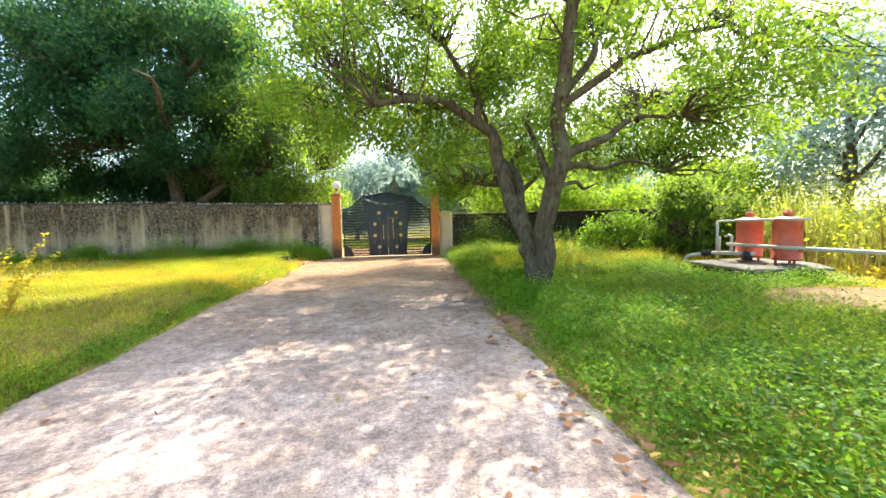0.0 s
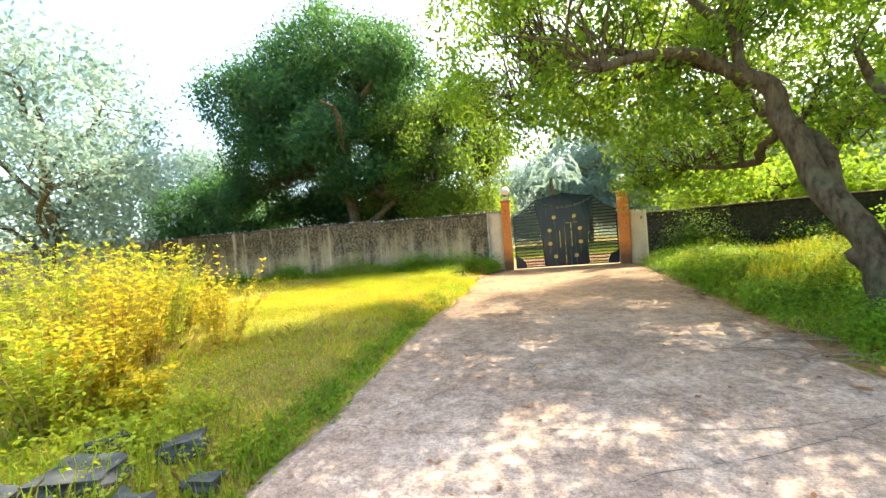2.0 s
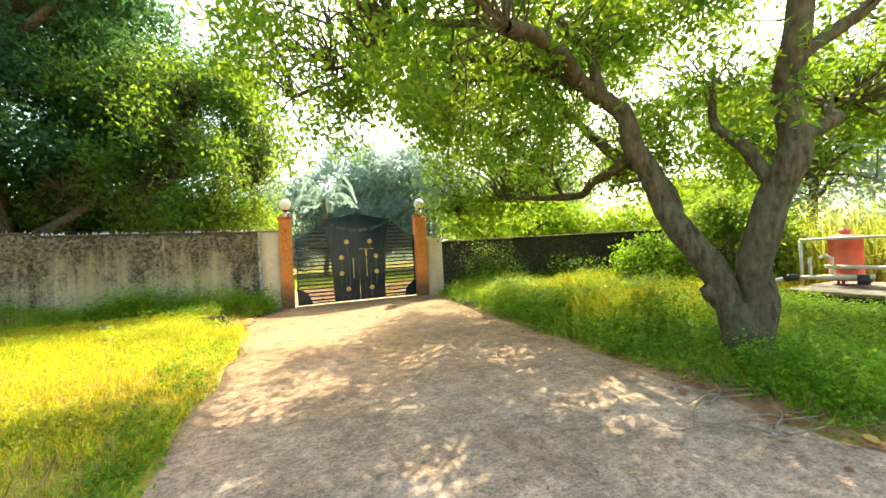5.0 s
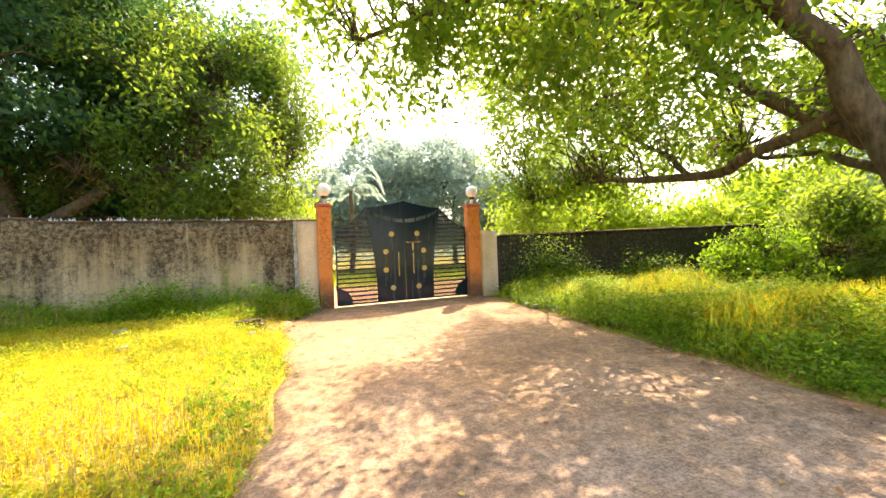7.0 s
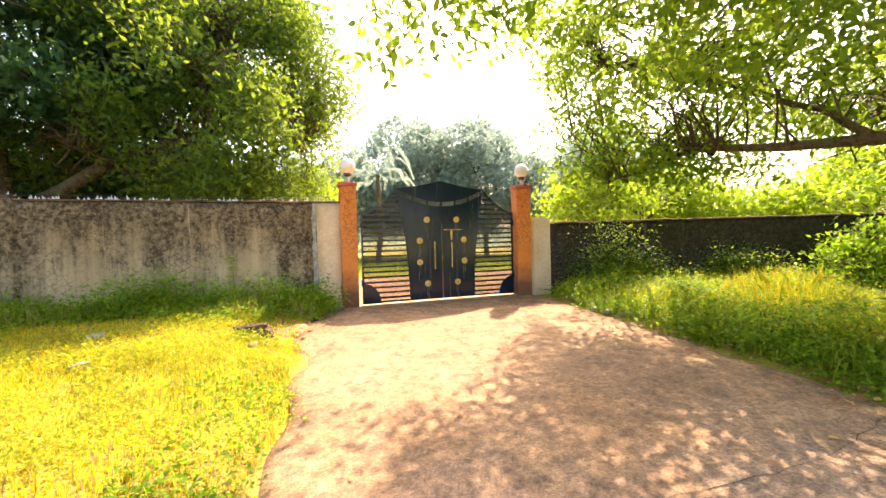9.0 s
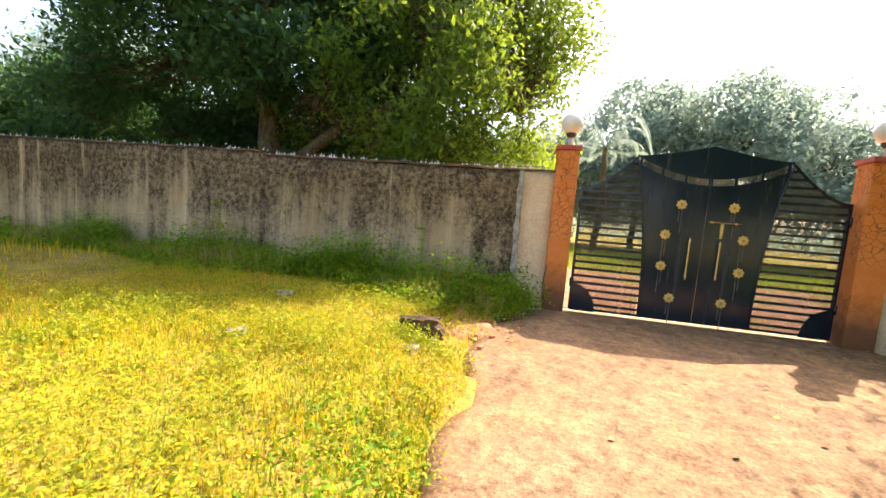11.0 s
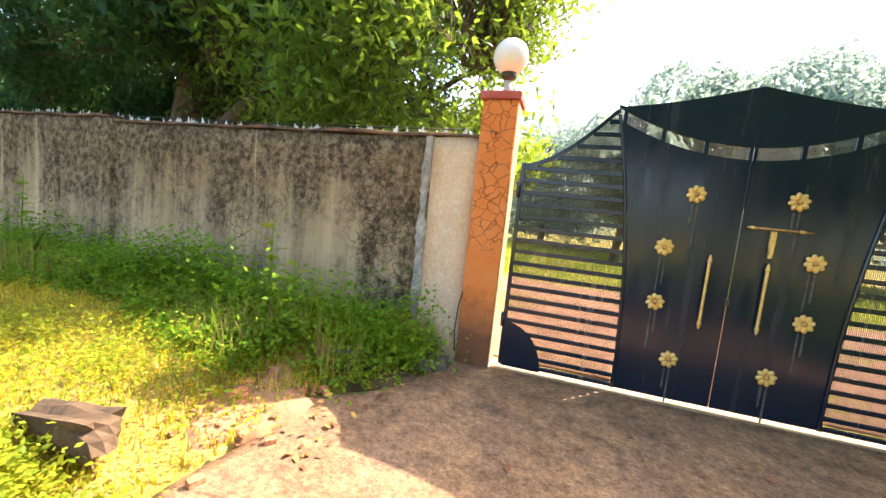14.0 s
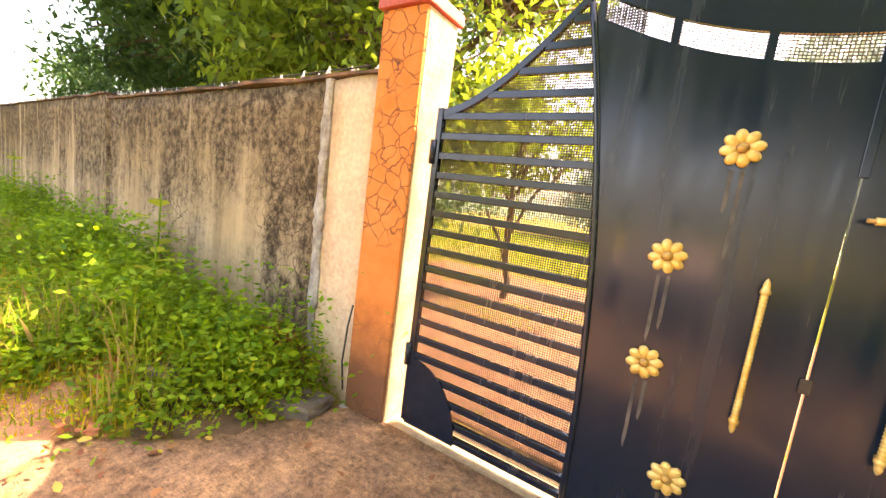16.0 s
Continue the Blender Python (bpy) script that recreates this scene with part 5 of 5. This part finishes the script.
def tall_weed(x, y, h, stems, label, mat, leaf=0.06, lean=0.5):
    g = float(soil(x, y)) - 0.05
    e = empty("weed_bush", (x, y, g), label=label, category="bush", group="tall weeds")
    tubes, b, d = [], [], []
    for k in range(stems):
        a = rng.uniform(0, 2 * np.pi)
        q = np.array([math.cos(a), math.sin(a), 0]) * rng.uniform(0.1, 1) * lean * h
        hh = h * rng.uniform(0.6, 1.05)
        p = smooth_path([np.array([0, 0, 0]) + q * 0.25, q * 0.5 + np.array([0, 0, hh * 0.5]), q + np.array([0, 0, hh])], 14)
        tubes.append(tube_arrays(p, np.linspace(0.008, 0.002, 14), 4))
        for i in range(2, 14):
            for s in range(4):
                w = rng.uniform(0, 2 * np.pi)
                b.append(p[i] + rng.normal(0, 0.015, 3))
                d.append((math.cos(w), math.sin(w), rng.uniform(-0.1, 0.7)))
    co, f = join_arrays(tubes)
    tagged(arrays("stem_growth", co, f, DRY, e, True), kind="stuff")
    n = len(b)
    L = leaf * rng.uniform(0.5, 1.3, n)
    co, f = leaf_arrays(np.array(b), np.array(d), rand_dirs(n, 2), L, L * 0.45)
    tagged(arrays("foliage", co, f, mat, e), kind="stuff")


for x, y, h, st in ((-5.2, 4.1, 0.85, 40), (-4.7, 4.5, 0.45, 22), (-5.3, 4.7, 0.9, 34), (-5.9, 5.2, 1.3, 60), (-6.2, 5.8, 1.55, 64), (-6.9, 5.3, 1.7, 60), (-6.6, 6.5, 1.55, 56), (-7.2, 7.2, 1.5, 48), (-7.8, 6.2, 1.7, 56), (-5.6, 4.4, 0.9, 30), (-6.3, 4.5, 1.2, 44), (-8.6, 5.6, 1.8, 50), (-7.7, 8.0, 1.2, 30), (-6.8, 7.6, 1.1, 26), (-8.6, 7.4, 1.6, 40)):
    tall_weed(x, y, h, st, "tall sunlit yellow-green weed bush beside the drive", WEED_Y if (x * 7) % 2 < 1.2 else BUSH)
tall_weed(-5.9, 6.9, 1.35, 9, "leaning green weed with pale tips", WEED_Y, 0.08, 0.7)
tall_weed(-5.6, 6.3, 1.15, 7, "leaning green weed with pale tips", WEED_Y, 0.08, 0.8)


def broad_plant(x, y, h, n):
    g = float(soil(x, y)) - 0.03
    e = empty("young_plant", (x, y, g), label="young broad-leaved plant at the wall foot", category="plant", group="broad-leaved plants")
    tube("stem", [(0, 0, 0), (0.03, 0, h * 0.5), (0.02, 0.02, h)], [0.012, 0.009, 0.005], WEED, e, 8)
    for k in range(n):
        a = k * 2.2
        z = h * (0.55 + 0.45 * k / n)
        L = 0.21 * (0.8 + 0.3 * math.sin(k * 3))
        co, f = leaf_arrays(np.array([[0.02, 0.01, z]]), np.array([[math.cos(a), math.sin(a), 0.25]]), np.array([[0, 0, 1.0]]), [L], [L * 0.75])
        arrays("leaf", co, f, BUSH, e)


weeds("weeds", np.column_stack([rng.normal(-3.4, 0.2, 60), rng.normal(13.82, 0.08, 60)]), 0.24, 0.045, BUSH, "small weeds growing against the stone block", 22, 0.08)
weeds("weeds", scatter(110, -5.2, -3.6, 3.6, 4.8, west), 0.26, 0.05, BUSH, "weeds growing over the slate stones", 22, 0.09)
grass("grass_tuft", scatter(1700, -5.6, -3.3, 3.0, 4.9, west), 0.08, 0.3, 0.009, GRASS_G, "grass growing over the slate stones")
broad_plant(-4.0, 16.1, 1.1, 9)
broad_plant(-7.6, 15.9, 1.2, 9)
broad_plant(-3.55, 15.9, 0.7, 5)


def brown_tuft(x, y):
    n = 240
    b = np.column_stack([rng.normal(x, 0.10, n), rng.normal(y, 0.05, n), rng.uniform(0.35, 0.62, n)])
    d = rand_dirs(n)
    d[:, 2] = -np.abs(d[:, 2])
    co, f = leaf_arrays(b, d, rand_dirs(n), rng.uniform(0.06, 0.16, n), np.full(n, 0.02))
    tagged(arrays("withered_tuft", co, f, FALLEN), "withered brown tuft hanging at the wall foot", "dry plant", kind="stuff")


brown_tuft(-2.62, 16.40)
brown_tuft(-2.7, 16.42)


# ---- stones, bricks, litter ----
def rock(name, x, y, sx, sy, sz, rz, mat, label, category="stone", group="", sink=0.25, rough=0.12, worn=0.0):
    bm = bmesh.new()
    bmesh.ops.create_cube(bm, size=1)
    bmesh.ops.subdivide_edges(bm, edges=bm.edges, cuts=3, use_grid_fill=True)
    o = random.uniform(0, 50)
    for v in bm.verts:
        v.co = v.co.lerp(v.co.normalized() * 0.55, worn)
        v.co *= 1 + rough * (noise.noise(v.co * 2.2 + Vector((o, 0, 0))) + 0.5 * noise.noise(v.co * 6 + Vector((0, o, 0))))
        r = max(abs(v.co.x), abs(v.co.y), abs(v.co.z))
        v.co = v.co * (0.86 + 0.14 * min(1, 0.55 / v.co.length))
        v.co = Vector((v.co.x * sx, v.co.y * sy, v.co.z * sz))
    ob = obj(name, bm, mat, None, label, category, group)
    g = float(soil(x, y))
    ob.matrix_basis = pose(x, y, g + sz * (0.5 - sink), random.uniform(-7, 7), random.uniform(-7, 7), rz)
    return ob


rock("stone_block", -3.42, 14.08, 0.46, 0.2, 0.2, 10, DARK_EARTH, "rough dark brown-grey stone block lying in the grass", group="stones", sink=0.12, rough=0.4, worn=0.15)
for x, y, sx, sy, sz, r in ((-4.2, 3.62, 0.42, 0.32, 0.13, 20), (-3.78, 3.45, 0.36, 0.28, 0.12, -15), (-3.92, 4.1, 0.27, 0.2, 0.14, 40), (-3.56, 3.88, 0.2, 0.15, 0.13, 10), (-4.05, 3.15, 0.36, 0.3, 0.12, 60), (-4.5, 3.3, 0.34, 0.28, 0.13, 5), (-4.45, 4.0, 0.26, 0.2, 0.12, 70)):
    rock("slate_stone", x, y, sx, sy, sz, r, STONE_DARK, "dark slate stone at the drive edge", group="slate stones", sink=0.3, rough=0.45)
for x, y, r in ((2.52, 13.9, 15), (2.62, 13.55, -30), (2.45, 14.2, 50)):
    rock("loose_brick", x, y, 0.23, 0.11, 0.075, r, STONE, "loose weathered brick at the drive edge", "brick", "loose bricks", 0.1, 0.05)
rock("loose_stone", -4.9, 13.1, 0.16, 0.12, 0.10, 30, STONE, "flat grey stone in the grass", group="stones", sink=0.45)
rock("loose_stone", -3.35, 13.5, 0.14, 0.10, 0.10, 70, STONE, "small grey stone in the grass", group="stones", sink=0.45)
rock("loose_stone", -5.4, 14.6, 0.2, 0.15, 0.08, 10, STONE, "flat grey stone in the grass", group="stones", sink=0.45)
rock("cement_lump", -2.2, 16.25, 0.36, 0.26, 0.09, 12, SLAB, "lump of rough cement at the pillar foot", group="stones", sink=0.4)
rock("broken_slab", -2.95, 15.72, 0.36, 0.2, 0.05, 25, SLAB, "broken cement slab in the weeds", group="stones", sink=0.0)
for k in range(80):
    x, y = -3.05 + random.gauss(0, 0.16), 15.15 + random.gauss(0, 0.3)
    s = random.uniform(0.018, 0.06)
    rock("brick_rubble", x, y, s * 1.4, s, s * 0.7, random.uniform(0, 180), BRICK, "broken red brick rubble at the drive corner", "rubble", "brick rubble", 0.15, 0.2)


def fallen_twigs(x, y):
    e = empty("fallen_branch", (x, y, float(gz(x, y))), label="dry fallen branch lying on the drive", category="branch", group="fallen branches")
    for k in range(7):
        a = rng.uniform(-0.6, 0.6) + (k % 2) * 2.6
        p = smooth_path([(0.1 * k - 0.3, 0.03 * k, 0.03), (0.1 * k - 0.3 + 0.3 * math.cos(a), 0.3 * math.sin(a), 0.07), (0.1 * k - 0.3 + 0.7 * math.cos(a + 0.3), 0.7 * math.sin(a + 0.3), 0.025)], 8)
        co, f = tube_arrays(p, np.linspace(0.011, 0.004, 8), 5)
        arrays("twig", co, f, TWIG, e, True)


fallen_twigs(1.75, 6.9)
fallen_twigs(1.5, 6.3)


def fallen_leaves():
    n = 420
    p = scatter(n, -3.2, 2.6, -1, 16.3, lambda x, y: (x > road_left(y)) & (x < road_right(y)) & (rng.random(len(x)) < 0.06 + 0.9 * np.exp(-(road_right(y) - x) / 0.35)))
    q = scatter(90, -3.2, 2.6, 3, 16.3, lambda x, y: (x > road_left(y)) & (x < road_right(y)))
    w = scatter(420, 1.6, 3.0, 0, 13, lambda x, y: (x > road_right(y) - 0.15) & (x < road_right(y) + 0.35))
    k = scatter(160, -3.5, -2.3, 14.5, 16.1)
    p = np.vstack([p, q, w, k])
    n = len(p)
    b = np.column_stack([p, np.maximum(gz(p[:, 0], p[:, 1]) + 0.014, soil(p[:, 0], p[:, 1]) + 0.03 * ((p[:, 0] > road_right(p[:, 1])) | (p[:, 0] < road_left(p[:, 1]))))])
    d = rand_dirs(n)
    d[:, 2] = rng.uniform(-0.05, 0.25, n)
    L = rng.uniform(0.025, 0.075, n)
    co, f = leaf_arrays(b, d, rand_dirs(n, 4), L, L * 0.6)
    big = scatter(110, 1.2, 3.0, 0, 12, lambda x, y: (x > road_right(y) - 0.45) & (x < road_right(y) + 0.2))
    bb = np.column_stack([big, np.maximum(gz(big[:, 0], big[:, 1]), soil(big[:, 0], big[:, 1])) + 0.03])
    bd = rand_dirs(110)
    bd[:, 2] = rng.uniform(-0.05, 0.2, 110)
    BL = rng.uniform(0.08, 0.15, 110)
    co, f = join_arrays([(co, f), leaf_arrays(bb, bd, rand_dirs(110, 4), BL, BL * 0.6)])
    tagged(arrays("fallen_leaves", co, f, FALLEN), "scattered dry brown and yellow fallen leaves", "leaves", kind="stuff")


fallen_leaves()

# bare earth by the tree and the tanks
def patch(name, cx, cy, rx, ry_, mat, label, lift=0.012):
    n, m = 48, 8
    ang = np.linspace(0, 2 * np.pi, n, endpoint=False)
    edge = 1 + 0.16 * np.sin(ang * 3 + 1) + 0.08 * np.sin(ang * 7) + 0.05 * np.sin(ang * 13 + 2)
    co = []
    for k in range(m + 1):
        r = k / m
        x, y = cx + rx * r * edge * np.cos(ang), cy + ry_ * r * edge * np.sin(ang)
        z = soil(x, y) - 0.02 + 0.025 * wob(x, y, 1.1) + lift + 0.03 * (1 - r * r) - (0.06 if k == m else 0)
        co.append(np.column_stack([x, y, z]))
    f = [(k * n + j, k * n + (j + 1) % n, (k + 1) * n + (j + 1) % n, (k + 1) * n + j) for k in range(m) for j in range(n)]
    tagged(arrays(name, np.vstack(co), f, mat, None, True), label, "earth", kind="structure")


patch("bare_ground", 8.2, 5.3, 2.0, 1.2, BARE_EARTH, "bare sunlit sandy earth")
patch("bare_ground", 2.05, 6.2, 0.34, 2.4, RED_EARTH, "bare reddish earth between drive and tree")
patch("bare_ground", -3.02, 14.95, 0.30, 0.48, RED_EARTH, "bare reddish earth at the drive corner")

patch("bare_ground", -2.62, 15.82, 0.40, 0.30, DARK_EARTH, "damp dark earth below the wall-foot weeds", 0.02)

# ---- water tanks on their slab ----
def well_slab():
    e = empty("tank_platform", (8.72, 8.12, 0.0), label="low cement platform with a cracked slab top", category="platform")
    outline = [(-1.05, -0.95), (0.75, -1.3), (1.55, -0.2), (1.5, 1.15), (-0.75, 1.15)]
    # the base takes the near-black wall plaster to paint the shadow under the slab
    for name, k, z0, z1, mat in (("slab", 1.0, 0.36, 0.43, SLAB), ("base", 0.9, -0.1, 0.357, WALL_R)):
        bm = bmesh.new()
        lo = [bm.verts.new((x * k, y * k, z0)) for x, y in outline]
        hi = [bm.verts.new((x * k, y * k, z1)) for x, y in outline]
        bm.faces.new(lo[::-1])
        bm.faces.new(hi)
        for a in range(5):
            bm.faces.new((lo[a], lo[(a + 1) % 5], hi[(a + 1) % 5], hi[a]))
        bmesh.ops.bevel(bm, geom=list(bm.edges), offset=0.012, segments=1, affect="EDGES")
        part(name, bm, mat, e)


def tank(x, y, tilt):
    e = empty("water_tank", (x, y, 0.43), tilt, label="faded red steel water filter tank on short legs", category="tank", group="red tanks")
    z = [0.09, 0.095, 0.12, 0.13, 0.135, 1.03, 1.035, 1.05, 1.08, 1.12, 1.14]
    r = [0.05, 0.27, 0.285, 0.30, 0.285, 0.285, 0.305, 0.305, 0.27, 0.14, 0.02]
    co, f = tube_arrays([(0, 0, a) for a in z], r, 28)
    arrays("body", co, f, DRUM, e, True)
    tube("neck", [(0, 0, 1.12), (0, 0, 1.20), (0, 0, 1.205), (0, 0, 1.27)], [0.09, 0.09, 0.065, 0.06], DRUM, e, 18)
    tube("flange", [(0, 0, 1.19), (0, 0, 1.215)], 0.105, DRUM, e, 18)
    for k in range(3):
        a = k * 2.09 + 0.4
        tube("leg", [(0.2 * math.cos(a), 0.2 * math.sin(a), 0.0), (0.2 * math.cos(a), 0.2 * math.sin(a), 0.26)], 0.028, DRUM, e, 8)
    tube("outlet", [(-0.25, 0.0, 0.36), (-0.37, 0.0, 0.36)], 0.035, DRUM, e, 12)
    tube("outlet", [(0.0, -0.25, 0.33), (0.0, -0.37, 0.33)], 0.035, DRUM, e, 12)


well_slab()
tank(9.37, 7.77, 0)
tank(9.42, 8.77, 40)


def pipe_set():
    e = empty("pipework", (9.12, 8.42, 0.43), label="grey pipes and valves round the red tanks", category="pipes")
    o = Vector((9.0, 8.6, 0.43))
    runs = (("top_pipe", [(9.0, 9.62, 1.46), (9.0, 8.9, 1.47), (9.0, 8.2, 1.48), (9.05, 7.3, 1.47)], 0.03, PIPE),
            ("riser", [(9.0, 9.62, 0.45), (9.0, 9.62, 1.46)], 0.033, PIPE),
            ("riser", [(8.85, 9.40, 0.66), (8.85, 9.40, 1.05)], 0.036, PIPE),
            ("riser", [(8.85, 9.02, 0.66), (8.85, 9.02, 1.05), (8.85, 9.12, 1.10), (8.85, 9.22, 1.05)], 0.036, PIPE),
            ("manifold", [(8.80, 9.55, 0.60), (8.80, 9.0, 0.63), (8.80, 8.35, 0.66)], 0.05, PIPE),
            ("valve", [(8.80, 9.62, 0.60), (8.80, 9.78, 0.58), (8.80, 9.85, 0.55)], 0.085, PIPE_BLACK),
            ("valve", [(8.78, 8.50, 0.50), (8.78, 8.50, 0.70)], 0.10, PIPE_BLACK),
            ("drain_pipe", [(8.82, 9.85, 0.56), (8.60, 10.0, 0.52), (8.45, 10.05, 0.47)], 0.05, PIPE),
            ("drain_pipe", [(8.45, 10.05, 0.47), (8.42, 10.07, 0.40), (8.42, 10.07, -0.05)], 0.055, PIPE))
    for n, pts, r, m in runs:
        tube(n, [Vector(p) - o for p in pts], r, m, e, 12)
    tagged(tube("water_pipe", [(8.95, 8.95, 0.86), (9.0, 7.5, 0.84), (9.15, 6.0, 0.83), (9.5, 3.4, 0.80), (9.8, 1.0, 0.78), (10.1, -2.0, 0.76)], 0.042, PIPE), "long pale water pipe on props", "pipe")
    for x, y in ((9.33, 4.72), (9.62, 2.6), (9.95, -0.6)):
        p = tube("pipe_prop", [(x, y, -0.1), (x, y, 0.80)], 0.03, STEEL)
        tagged(p, "short dark pipe prop", "prop", "pipe props")


pipe_set()


def board():
    e = empty("notice_board", (9.0, 4.85, 0.0), label="plain grey metal board on two dark posts", category="board")
    bm = bmesh.new()
    box(bm, -0.02, 0.02, -0.42, 0.42, 0.42, 1.25, 0.006)
    part("sheet", bm, PANEL, e)
    for y in (-0.38, 0.38):
        tube("post", [(0.04, y, -0.05), (0.04, y, 1.2)], 0.02, STEEL, e, 10)
    for z in (0.42, 1.22):
        bm = bmesh.new()
        box(bm, -0.03, 0.03, -0.43, 0.43, z, z + 0.03, 0.004)
        part("rim", bm, PANEL, e)


board()


def wall_shards():
    """Broken glass set in the wall top."""
    n = 200
    x = rng.uniform(-16, -2.1, n)
    co, f = [], []
    for k in range(n):
        y = wy(x[k]) + rng.uniform(0.05, 0.14)
        z = float(np.interp(x[k], [-45, -7.43, -7.42, -2], [2.88, 2.53, 2.47, 2.43])) + 0.03
        h, w, a = rng.uniform(0.03, 0.10), rng.uniform(0.015, 0.035), rng.uniform(-0.5, 0.5)
        i = len(co)
        d = np.array([math.cos(a), math.sin(a), 0]) * w
        nn = np.array([-math.sin(a), math.cos(a), 0]) * 0.003
        b = np.array([x[k], y, z])
        t = b + np.array([rng.uniform(-w, w), 0, h])
        co += [b - d - nn, b + d - nn, t - nn, b - d + nn, b + d + nn, t + nn]
        f += [(i, i + 1, i + 2, i + 2), (i + 3, i + 5, i + 4, i + 4), (i, i + 2, i + 5, i + 3), (i + 1, i + 4, i + 5, i + 2)]
    me = bpy.data.meshes.new("glass_shards")
    me.from_pydata([tuple(c) for c in co], [], [q[:3] if q[2] == q[3] else q for q in f])
    me.materials.append(GLASS_SHARD)
    tagged(new("glass_shards", me), "broken glass shards set along the wall top", "glass shards", kind="stuff")


wall_shards()
tube("wall_wire", [(-2.2, 16.6, 2.52), (-4.6, 16.76, 2.53), (-7.4, 16.9, 2.58), (-16, 17.4, 2.66)], 0.006, PIPE_BLACK)
tagged(bpy.data.objects["wall_wire"], "thin dark cable laid along the wall top", "cable")
